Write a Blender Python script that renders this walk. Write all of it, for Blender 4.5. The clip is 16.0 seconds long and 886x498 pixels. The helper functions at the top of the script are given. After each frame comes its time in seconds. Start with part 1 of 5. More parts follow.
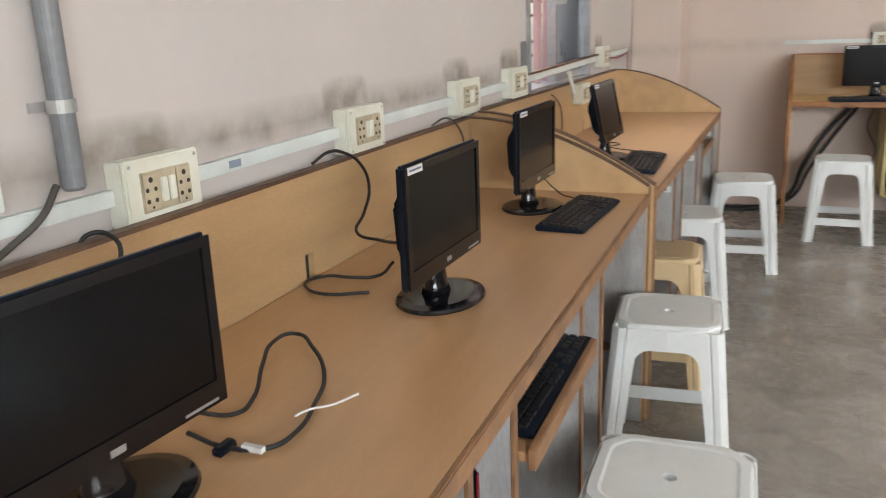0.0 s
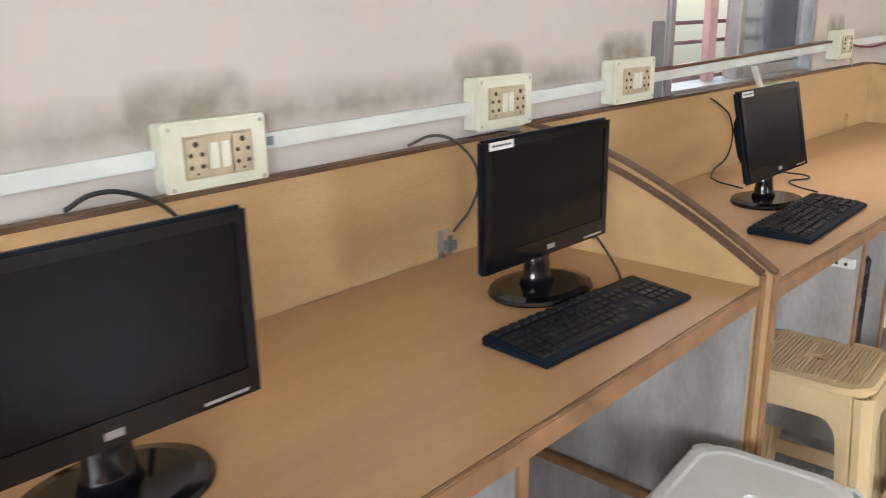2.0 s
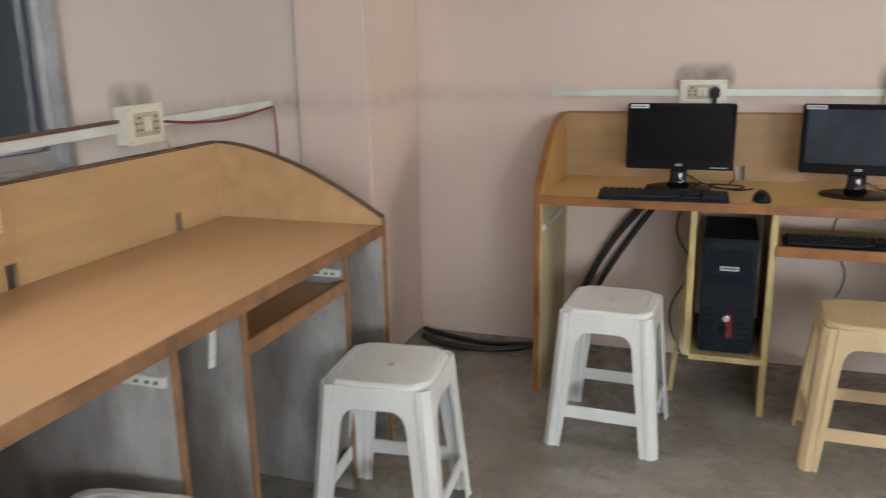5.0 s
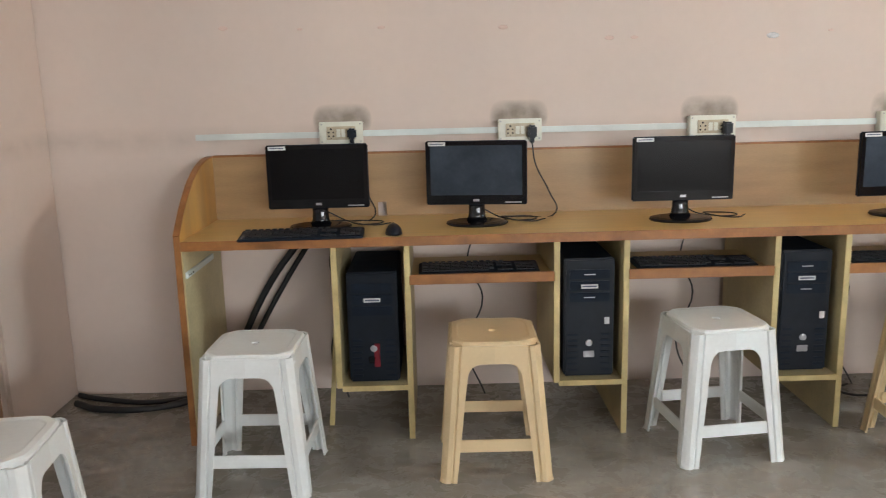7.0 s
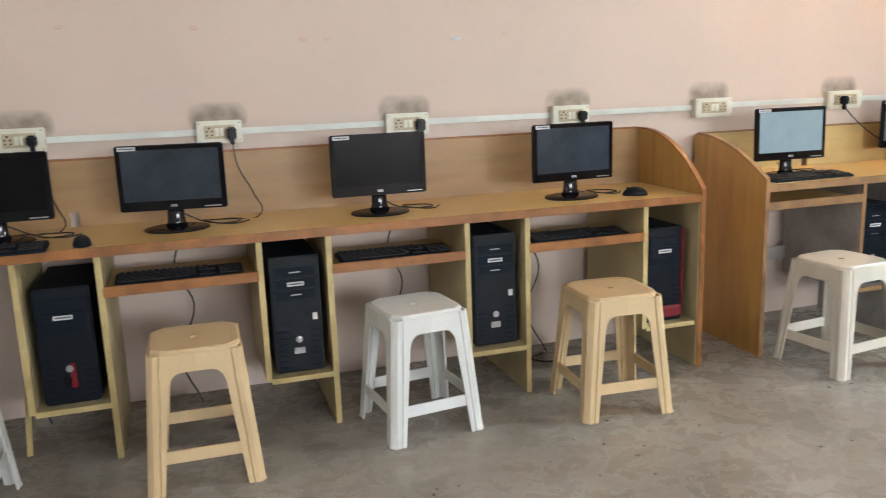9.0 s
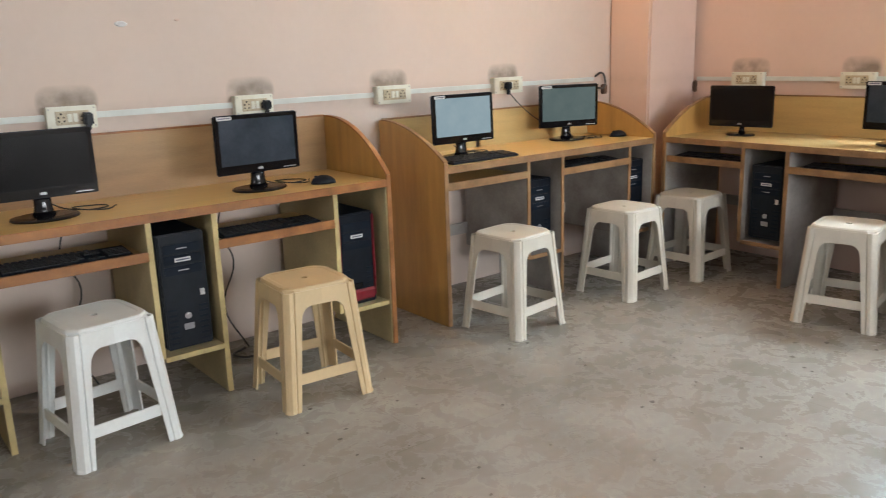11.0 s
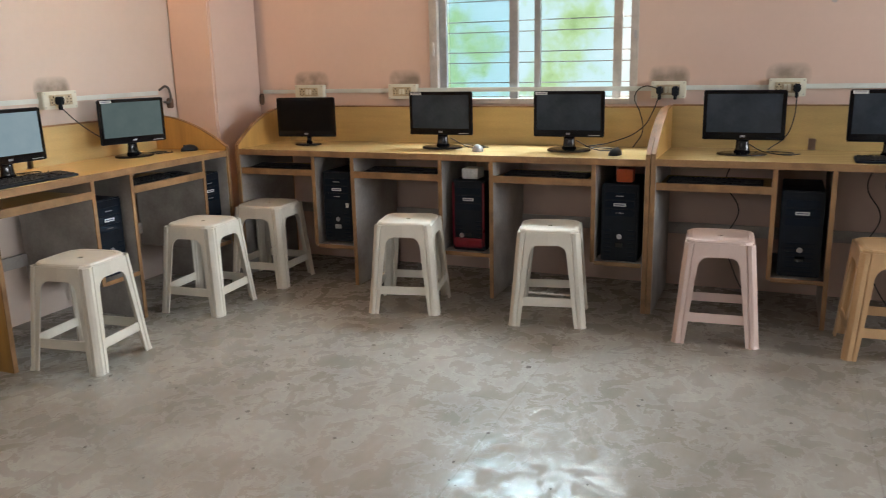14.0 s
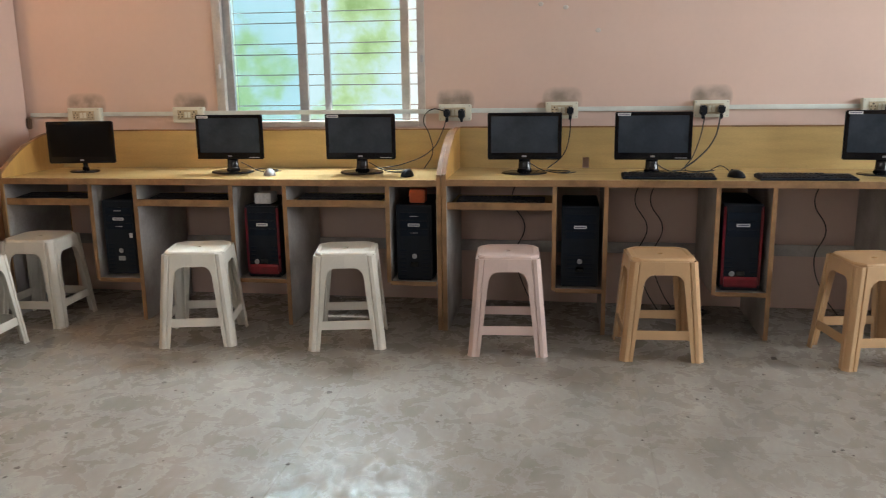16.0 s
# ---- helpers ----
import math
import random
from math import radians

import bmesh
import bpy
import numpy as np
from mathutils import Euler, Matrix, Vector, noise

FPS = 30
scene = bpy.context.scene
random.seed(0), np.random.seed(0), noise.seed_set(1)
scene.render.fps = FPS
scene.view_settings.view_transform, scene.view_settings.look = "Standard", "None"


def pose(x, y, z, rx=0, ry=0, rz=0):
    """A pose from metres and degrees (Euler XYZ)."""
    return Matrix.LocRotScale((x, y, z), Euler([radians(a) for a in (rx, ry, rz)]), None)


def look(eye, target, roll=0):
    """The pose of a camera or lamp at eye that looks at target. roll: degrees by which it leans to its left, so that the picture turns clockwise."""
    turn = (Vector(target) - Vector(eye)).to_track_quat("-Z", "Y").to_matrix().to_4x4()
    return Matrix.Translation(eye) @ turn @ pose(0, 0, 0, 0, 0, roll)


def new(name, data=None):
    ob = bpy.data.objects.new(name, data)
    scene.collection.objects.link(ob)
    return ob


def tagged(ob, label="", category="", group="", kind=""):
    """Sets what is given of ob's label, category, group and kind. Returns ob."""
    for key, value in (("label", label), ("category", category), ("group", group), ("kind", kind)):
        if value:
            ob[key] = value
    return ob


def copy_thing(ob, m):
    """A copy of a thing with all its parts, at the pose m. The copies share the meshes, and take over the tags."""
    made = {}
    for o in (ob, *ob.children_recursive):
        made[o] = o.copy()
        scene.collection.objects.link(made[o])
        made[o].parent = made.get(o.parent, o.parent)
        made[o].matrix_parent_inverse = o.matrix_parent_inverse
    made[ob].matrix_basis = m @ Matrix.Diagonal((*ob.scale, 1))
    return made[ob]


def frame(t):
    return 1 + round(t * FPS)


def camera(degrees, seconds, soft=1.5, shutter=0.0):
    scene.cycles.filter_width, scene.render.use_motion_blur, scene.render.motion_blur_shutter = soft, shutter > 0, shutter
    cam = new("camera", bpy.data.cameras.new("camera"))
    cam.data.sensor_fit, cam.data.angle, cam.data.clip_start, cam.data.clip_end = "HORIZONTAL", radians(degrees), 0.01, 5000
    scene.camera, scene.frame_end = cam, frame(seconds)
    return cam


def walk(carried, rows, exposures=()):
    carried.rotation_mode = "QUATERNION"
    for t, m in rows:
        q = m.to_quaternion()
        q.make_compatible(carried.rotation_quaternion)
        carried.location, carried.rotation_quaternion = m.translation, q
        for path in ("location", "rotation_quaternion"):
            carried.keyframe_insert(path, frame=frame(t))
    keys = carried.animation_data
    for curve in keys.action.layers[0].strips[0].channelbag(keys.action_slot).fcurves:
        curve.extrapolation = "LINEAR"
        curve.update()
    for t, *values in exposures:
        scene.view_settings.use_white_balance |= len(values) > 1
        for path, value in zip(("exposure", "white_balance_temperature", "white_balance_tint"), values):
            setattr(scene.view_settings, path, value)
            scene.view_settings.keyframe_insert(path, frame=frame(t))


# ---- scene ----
cam = camera(57.7, 16.0, soft=1.0, shutter=0.3)
PATH = [
    (0, (0.935, 0.38, 1.249), (0.161, 2.147, 0.72), -2.2),
    (0.5, (0.994, 0.687, 1.232), (-0.039, 2.312, 0.691), -1.9),
    (1, (1.083, 0.951, 1.23), (-0.122, 2.451, 0.685), -1.7),
    (1.5, (1.071, 1.22, 1.241), (-0.23, 2.634, 0.684), -1.2),
    (2, (1.097, 1.44, 1.23), (-0.245, 2.809, 0.658), -1.1),
    (2.5, (1.215, 1.689, 1.243), (-0.138, 3.048, 0.674), -1.6),
    (3, (1.23, 1.943, 1.23), (-0.104, 3.325, 0.673), -2.1),
    (3.5, (1.251, 2.205, 1.25), (-0.003, 3.669, 0.717), -2.3),
    (4, (1.38, 2.468, 1.253), (0.264, 4.048, 0.743), -2.4),
    (4.5, (1.484, 2.671, 1.259), (0.597, 4.391, 0.754), -1.7),
    (5, (1.523, 2.872, 1.27), (0.887, 4.704, 0.781), -1.0),
    (5.2, (1.554, 2.918, 1.266), (1.031, 4.789, 0.79), -0.8),
    (7.3, (1.845, 2.914, 1.253), (1.923, 4.873, 0.86), -1.6),
    (7.5, (1.864, 2.905, 1.266), (1.989, 4.861, 0.868), -1.7),
    (8, (1.923, 2.883, 1.261), (2.185, 4.825, 0.866), -1.8),
    (8.5, (1.987, 2.839, 1.26), (2.391, 4.756, 0.856), -2.1),
    (9, (2.015, 2.831, 1.25), (2.607, 4.697, 0.839), -2.0),
    (9.5, (2.049, 2.823, 1.249), (2.821, 4.619, 0.828), -2.0),
    (9.7, (2.057, 2.819, 1.255), (2.895, 4.584, 0.827), -1.9),
    (11.8, (2.11, 2.791, 1.282), (3.542, 4.102, 0.8), -1.4),
    (12, (2.11, 2.8, 1.252), (3.602, 4.043, 0.775), -1.2),
    (12.5, (2.126, 2.762, 1.258), (3.714, 3.878, 0.775), -1.3),
    (13, (2.138, 2.729, 1.259), (3.804, 3.725, 0.777), -1.5),
    (13.5, (2.139, 2.74, 1.258), (3.876, 3.611, 0.785), -1.4),
    (14, (2.14, 2.745, 1.252), (3.932, 3.501, 0.789), -1.3),
    (14.5, (2.15, 2.733, 1.258), (3.993, 3.363, 0.802), -1.0),
    (15, (2.171, 2.694, 1.269), (4.047, 3.221, 0.817), -1.0),
    (15.5, (2.173, 2.69, 1.271), (4.079, 3.104, 0.831), -1.0),
    (16, (2.168, 2.701, 1.251), (4.1, 3.001, 0.833), -0.8),
]
walk(cam, [(t, look(eye, target, roll)) for t, eye, target, roll in PATH],
     [(0, 0.75), (0.5, 0.96), (2, 0.98), (3, 0.96), (4.5, 0.58), (7.5, 0.6), (9.5, 0.65), (12.5, 0.22), (16, 0.22)])

# ---- world, sun, window light and added fill ----
world = bpy.data.worlds.new("world")
scene.world = world
world.use_nodes = True
wn = world.node_tree
sky = wn.nodes.new("ShaderNodeTexSky")
sky.sky_type, sky.sun_disc = "NISHITA", False
sky.sun_elevation, sky.sun_rotation = radians(73), radians(105)
wn.nodes["Background"].inputs["Strength"].default_value = 0.15
wn.links.new(sky.outputs[0], wn.nodes["Background"].inputs["Color"])

sun = new("sun", bpy.data.lights.new("sun", "SUN"))
sun.data.energy, sun.data.angle, sun.data.color = 3.0, radians(0.6), (1.0, 0.95, 0.88)
sun.matrix_world = look((9.86, 3, 13), (6.2, 4, 0.8))


def area_light(name, eye, target, w, h, power, color):
    ob = new(name, bpy.data.lights.new(name, "AREA"))
    ob.data.shape, ob.data.size, ob.data.size_y = "RECTANGLE", w, h
    ob.data.energy, ob.data.color = power, color
    ob.matrix_world = look(eye, target)
    return ob


# area lamps outside the east and west windows stand in for skylight
area_light("window_light", (7.15, 4.07, 2.35), (3.5, 4.07, 0.6), 1.6, 0.9, 160, (0.86, 0.95, 1.0))
area_light("window_light", (-0.55, 4.0, 2.1), (2.5, 4.0, 0.7), 1.1, 0.7, 32, (1.0, 0.95, 0.93))
# two fill lamps added behind the south wall, with no known source there
area_light("window_light", (3.0, -2.28, 1.8), (2.9, 6, 0.9), 1.9, 1.15, 80, (0.93, 0.97, 1.0))
area_light("window_light", (5.2, -2.28, 1.8), (4.7, 6, 1.0), 1.6, 1.2, 140, (0.93, 0.97, 1.0))


# ---- materials ----
def mat(name, color, rough=0.5, metal=0.0, vary=0.12, scale=6.0, bump=0.1, bscale=80.0, stretch=(1, 1, 1), dark=None, coat=0.0, spec=0.5, grain=0.25, rvar=0.11):
    """A surface with grain at two scales: broad patches of colour and fine relief."""
    m = bpy.data.materials.new(name)
    m.use_nodes = True
    nt = m.node_tree
    N, L = nt.nodes, nt.links
    p = N["Principled BSDF"]
    p.inputs["Metallic"].default_value = metal
    p.inputs["Coat Weight"].default_value = coat
    p.inputs["Specular IOR Level"].default_value = spec
    tc = N.new("ShaderNodeTexCoord")
    mp = N.new("ShaderNodeMapping")
    mp.inputs["Scale"].default_value = stretch
    L.new(tc.outputs["Object"], mp.inputs["Vector"])
    n1 = N.new("ShaderNodeTexNoise")
    n1.inputs["Scale"].default_value, n1.inputs["Detail"].default_value = scale, 8
    n2 = N.new("ShaderNodeTexNoise")
    n2.inputs["Scale"].default_value, n2.inputs["Detail"].default_value = bscale, 4
    for n in (n1, n2):
        L.new(mp.outputs[0], n.inputs["Vector"])
    cr = N.new("ShaderNodeValToRGB")
    d = dark or tuple(c * (1 - 2 * vary) for c in color)
    li = tuple(min(1, c * (1 + vary)) for c in color)
    cr.color_ramp.elements[0].position, cr.color_ramp.elements[1].position = 0.3, 0.72
    cr.color_ramp.elements[0].color, cr.color_ramp.elements[1].color = (*d, 1), (*li, 1)
    L.new(n1.outputs["Fac"], cr.inputs["Fac"])
    mx = N.new("ShaderNodeMix")
    mx.data_type, mx.blend_type = "RGBA", "MULTIPLY"
    mx.inputs["Factor"].default_value = grain
    L.new(cr.outputs[0], mx.inputs["A"])
    L.new(n2.outputs["Fac"], mx.inputs["B"])
    L.new(mx.outputs["Result"], p.inputs["Base Color"])
    mr = N.new("ShaderNodeMapRange")
    mr.inputs["To Min"].default_value, mr.inputs["To Max"].default_value = max(0.03, rough - rvar), min(1, rough + rvar)
    L.new(n1.outputs["Fac"], mr.inputs["Value"])
    L.new(mr.outputs[0], p.inputs["Roughness"])
    b = N.new("ShaderNodeBump")
    b.inputs["Strength"].default_value, b.inputs["Distance"].default_value = bump, 0.004
    L.new(n2.outputs["Fac"], b.inputs["Height"])
    L.new(b.outputs[0], p.inputs["Normal"])
    return m


def math_node(nt, op, a, b=None, c=None):
    n = nt.nodes.new("ShaderNodeMath")
    n.operation = op
    for i, v in enumerate((a, b, c)):
        if v is None:
            continue
        if isinstance(v, (int, float)):
            n.inputs[i].default_value = v
        else:
            nt.links.new(v, n.inputs[i])
    return n.outputs[0]


def wall_mat(name, color, axis, spots, grime):
    """Old distemper paint: faint blotches, plus dust smudges that have settled above the listed fittings along the wall."""
    m = mat(name, color, rough=0.75, vary=0.025, scale=1.6, bump=0.03, bscale=30, grain=0.05)
    nt = m.node_tree
    N, L = nt.nodes, nt.links
    p = N["Principled BSDF"]
    src = p.inputs["Base Color"].links[0].from_socket
    geo = N.new("ShaderNodeNewGeometry")
    sep = N.new("ShaderNodeSeparateXYZ")
    L.new(geo.outputs["Position"], sep.inputs[0])
    along, up = sep.outputs["XY".index(axis)], sep.outputs[2]
    noise_n = N.new("ShaderNodeTexNoise")
    noise_n.inputs["Scale"].default_value, noise_n.inputs["Detail"].default_value = 14, 9
    L.new(geo.outputs["Position"], noise_n.inputs["Vector"])
    total = None
    for centre, half, level in spots:
        dx = math_node(nt, "DIVIDE", math_node(nt, "ABSOLUTE", math_node(nt, "SUBTRACT", along, centre)), half)
        dz = math_node(nt, "DIVIDE", math_node(nt, "ABSOLUTE", math_node(nt, "SUBTRACT", up, level)), 0.07)
        d = math_node(nt, "ADD", math_node(nt, "POWER", dx, 6.0), math_node(nt, "POWER", dz, 2.0))
        s = math_node(nt, "MAXIMUM", math_node(nt, "SUBTRACT", 1.0, d), 0.0)
        total = s if total is None else math_node(nt, "MAXIMUM", total, s)
    band = math_node(nt, "DIVIDE", math_node(nt, "ABSOLUTE", math_node(nt, "SUBTRACT", up, 1.07)), 0.06)
    band = math_node(nt, "MULTIPLY", math_node(nt, "MAXIMUM", math_node(nt, "SUBTRACT", 1.0, band), 0.0), grime)
    total = math_node(nt, "MAXIMUM", math_node(nt, "MULTIPLY", total, 0.95), band)
    k = math_node(nt, "MULTIPLY", total, math_node(nt, "MULTIPLY_ADD", noise_n.outputs["Fac"], 1.9, -0.2))
    k = math_node(nt, "MINIMUM", math_node(nt, "MAXIMUM", k, 0.0), 0.85)
    mx = N.new("ShaderNodeMix")
    mx.data_type = "RGBA"
    L.new(k, mx.inputs["Factor"])
    L.new(src, mx.inputs["A"])
    mx.inputs["B"].default_value = (0.20, 0.17, 0.13, 1)
    L.new(mx.outputs["Result"], p.inputs["Base Color"])
    return m


WALL_WEST = wall_mat("paint_west", (0.585, 0.54, 0.51), "Y", [(1.35, 0.12, 1.07), (2.05, 0.12, 1.085), (2.74, 0.12, 1.095), (3.25, 0.12, 1.105), (4.73, 0.10, 1.125)], 0.7)
WALL_NORTH = wall_mat("paint_north", (0.67, 0.555, 0.485), "X", [(1.45, 0.12, 1.13), (2.16, 0.12, 1.13), (2.93, 0.12, 1.13), (3.70, 0.12, 1.13), (4.45, 0.12, 1.135), (5.23, 0.12, 1.135)], 0.22)
WALL_EAST = wall_mat("paint_east", (0.70, 0.525, 0.45), "Y", [(5.5, 0.13, 1.12), (4.85, 0.11, 1.12), (3.31, 0.11, 1.12), (2.73, 0.11, 1.125), (1.96, 0.11, 1.13)], 0.12)
WALL_PLAIN = mat("paint_plain", (0.68, 0.58, 0.53), rough=0.75, vary=0.025, scale=1.5, bump=0.03, bscale=30, grain=0.05)
CEIL = mat("ceiling_paint", (0.78, 0.77, 0.74), rough=0.85, vary=0.03, scale=2)

WOOD_A = mat("tan_laminate", (0.535, 0.315, 0.155), rough=0.30, rvar=0.02, vary=0.045, scale=3.2, bump=0.04, bscale=60, stretch=(0.9, 9, 9))
WOOD_A_BOARD = mat("tan_board", (0.59, 0.39, 0.20), rough=0.42, vary=0.07, scale=2.6, bump=0.04, bscale=60, stretch=(1.0, 6, 6))
WOOD_B = mat("honey_laminate", (0.67, 0.45, 0.17), rough=0.30, rvar=0.03, vary=0.06, scale=3, bump=0.04, bscale=60, stretch=(0.9, 9, 9))
WOOD_B_BOARD = mat("brown_board", (0.43, 0.265, 0.125), rough=0.42, vary=0.10, scale=2.6, bump=0.04, bscale=60, stretch=(1.0, 7, 7))
WOOD_SIDE = mat("honey_side", (0.56, 0.33, 0.10), rough=0.4, vary=0.10, scale=3, bump=0.05, bscale=60, stretch=(7, 7, 0.8))
WOOD_C = mat("pale_laminate", (0.62, 0.45, 0.21), rough=0.22, rvar=0.03, vary=0.06, scale=3, bump=0.04, bscale=60, stretch=(0.9, 9, 9))
WOOD_C_BOARD = mat("pale_board", (0.62, 0.45, 0.19), rough=0.42, vary=0.08, scale=2.6, bump=0.04, bscale=60, stretch=(1.0, 7, 7))
EDGE_DARK = mat("dark_edging", (0.16, 0.09, 0.055), rough=0.5, vary=0.25, scale=12)
EDGE_A = mat("worn_edging", (0.33, 0.175, 0.085), rough=0.5, vary=0.22, scale=14, bump=0.15)
EDGE_B = mat("orange_edging", (0.36, 0.145, 0.04), rough=0.42, vary=0.2, scale=10)
EDGE_CREAM = mat("cream_edging", (0.60, 0.48, 0.22), rough=0.45, vary=0.12, scale=10)
EDGE_C = mat("brown_edging", (0.34, 0.19, 0.085), rough=0.5, vary=0.2, scale=10)
GREY_LAM = mat("grey_liner", (0.42, 0.42, 0.41), rough=0.5, vary=0.22, scale=5, bump=0.1, stretch=(2, 2, 0.7), dark=(0.22, 0.20, 0.19))
CREAM_LAM = mat("cream_liner", (0.64, 0.54, 0.31), rough=0.5, vary=0.10, scale=5)
WARM_LAM = mat("weathered_liner", (0.46, 0.44, 0.42), rough=0.5, vary=0.2, scale=5, dark=(0.27, 0.235, 0.21))
BLACK = mat("black_plastic", (0.006, 0.010, 0.017), rough=0.36, spec=0.22, vary=0.15, scale=20, bump=0.05, bscale=400)
BLACK_MATTE = mat("matte_black_plastic", (0.008, 0.014, 0.025), rough=0.5, spec=0.12, vary=0.15, scale=20, bump=0.08, bscale=300)
BLACK_GLOSS = mat("glossy_black_plastic", (0.005, 0.005, 0.007), rough=0.10, spec=0.45, vary=0.1, scale=9, bump=0.0)
SCREEN = mat("dark_screen", (0.005, 0.005, 0.006), rough=0.2, spec=0.22, vary=0.1, scale=5, bump=0.0)
# slightly dusty screen, with a bluish sheen of sky light put into its colour
SCREEN_SHEEN = mat("dusty_sheen_screen", (0.042, 0.056, 0.076), rough=0.2, spec=0.4, vary=0.2, scale=7, bump=0.0)
KEYCAP = mat("keycap_plastic", (0.012, 0.013, 0.016), rough=0.45, spec=0.3, vary=0.15, scale=40)
STICKER = mat("paper_sticker", (0.72, 0.72, 0.72), rough=0.6, vary=0.08, scale=60)
LABEL_BLUE = mat("faded_blue_label", (0.30, 0.36, 0.46), rough=0.6)
INK = mat("printed_ink", (0.12, 0.13, 0.18), rough=0.6)
CHROME = mat("grey_mark", (0.45, 0.45, 0.47), rough=0.3, metal=0.6)
RED = mat("red_plastic", (0.22, 0.010, 0.022), rough=0.3, vary=0.2, scale=15)
ORANGE = mat("orange_plastic", (0.75, 0.13, 0.02), rough=0.4, vary=0.1)
IVORY = mat("ivory_plastic", (0.75, 0.76, 0.67), rough=0.4, vary=0.05, scale=12, grain=0.08, dark=(0.66, 0.65, 0.54))
IVORY_DARK = mat("aged_ivory_plastic", (0.60, 0.52, 0.36), rough=0.4, vary=0.1, scale=18)
CASING = mat("white_conduit", (0.70, 0.76, 0.73), rough=0.42, vary=0.05, scale=6, grain=0.08, dark=(0.58, 0.61, 0.58))
HOLE = mat("socket_hole", (0.06, 0.045, 0.035), rough=0.7)
ST_WHITE = mat("white_stool_plastic", (0.74, 0.77, 0.76), rough=0.34, vary=0.05, scale=5, bump=0.03, grain=0.08, dark=(0.68, 0.69, 0.67))
ST_IVORY = mat("ivory_stool_plastic", (0.66, 0.62, 0.54), rough=0.36, vary=0.05, scale=5, bump=0.03, grain=0.08)
ST_BEIGE = mat("beige_stool_plastic", (0.66, 0.50, 0.29), rough=0.36, vary=0.05, scale=5, bump=0.03, grain=0.08)
ST_TAN = mat("tan_stool_plastic", (0.56, 0.36, 0.19), rough=0.38, vary=0.05, scale=5, bump=0.03, grain=0.08)
ST_PINK = mat("pink_stool_plastic", (0.66, 0.51, 0.46), rough=0.38, vary=0.05, scale=5, bump=0.03, grain=0.08)
ALU = mat("aluminium", (0.50, 0.51, 0.52), rough=0.38, metal=0.75, vary=0.1, scale=12)
ALU_WARM = mat("painted_aluminium", (0.62, 0.58, 0.54), rough=0.45, metal=0.2, vary=0.1, scale=12)
PINK_METAL = mat("pink_painted_steel", (0.55, 0.34, 0.34), rough=0.5, vary=0.1)
BAR = mat("brown_painted_bar", (0.22, 0.13, 0.13), rough=0.5, vary=0.15)
PIPE = mat("grey_pvc", (0.21, 0.22, 0.23), rough=0.42, vary=0.15, scale=8)
CABLE = mat("black_cable_sheath", (0.015, 0.015, 0.016), rough=0.5)
CABLE_GREY = mat("grey_cable_sheath", (0.09, 0.08, 0.07), rough=0.55)
CABLE_RED = mat("red_cable_sheath", (0.28, 0.04, 0.06), rough=0.5)
STEEL = mat("slide_rail_steel", (0.55, 0.55, 0.53), rough=0.4, metal=0.4, vary=0.15)


def glass_mat(name, tint, dirt):
    m = bpy.data.materials.new(name)
    m.use_nodes = True
    nt = m.node_tree
    p = nt.nodes["Principled BSDF"]
    p.inputs["Base Color"].default_value = (*tint, 1)
    p.inputs["Transmission Weight"].default_value = 1.0
    p.inputs["IOR"].default_value = 1.1
    n = nt.nodes.new("ShaderNodeTexNoise")
    n.inputs["Scale"].default_value = 5
    r = nt.nodes.new("ShaderNodeMapRange")
    r.inputs["To Min"].default_value, r.inputs["To Max"].default_value = dirt * 0.6, dirt
    nt.links.new(n.outputs["Fac"], r.inputs["Value"])
    nt.links.new(r.outputs[0], p.inputs["Roughness"])
    return m


GLASS = glass_mat("dusty_glass", (0.74, 0.90, 0.96), 0.10)
GLASS_DARK = glass_mat("smoked_glass", (0.38, 0.41, 0.45), 0.38)


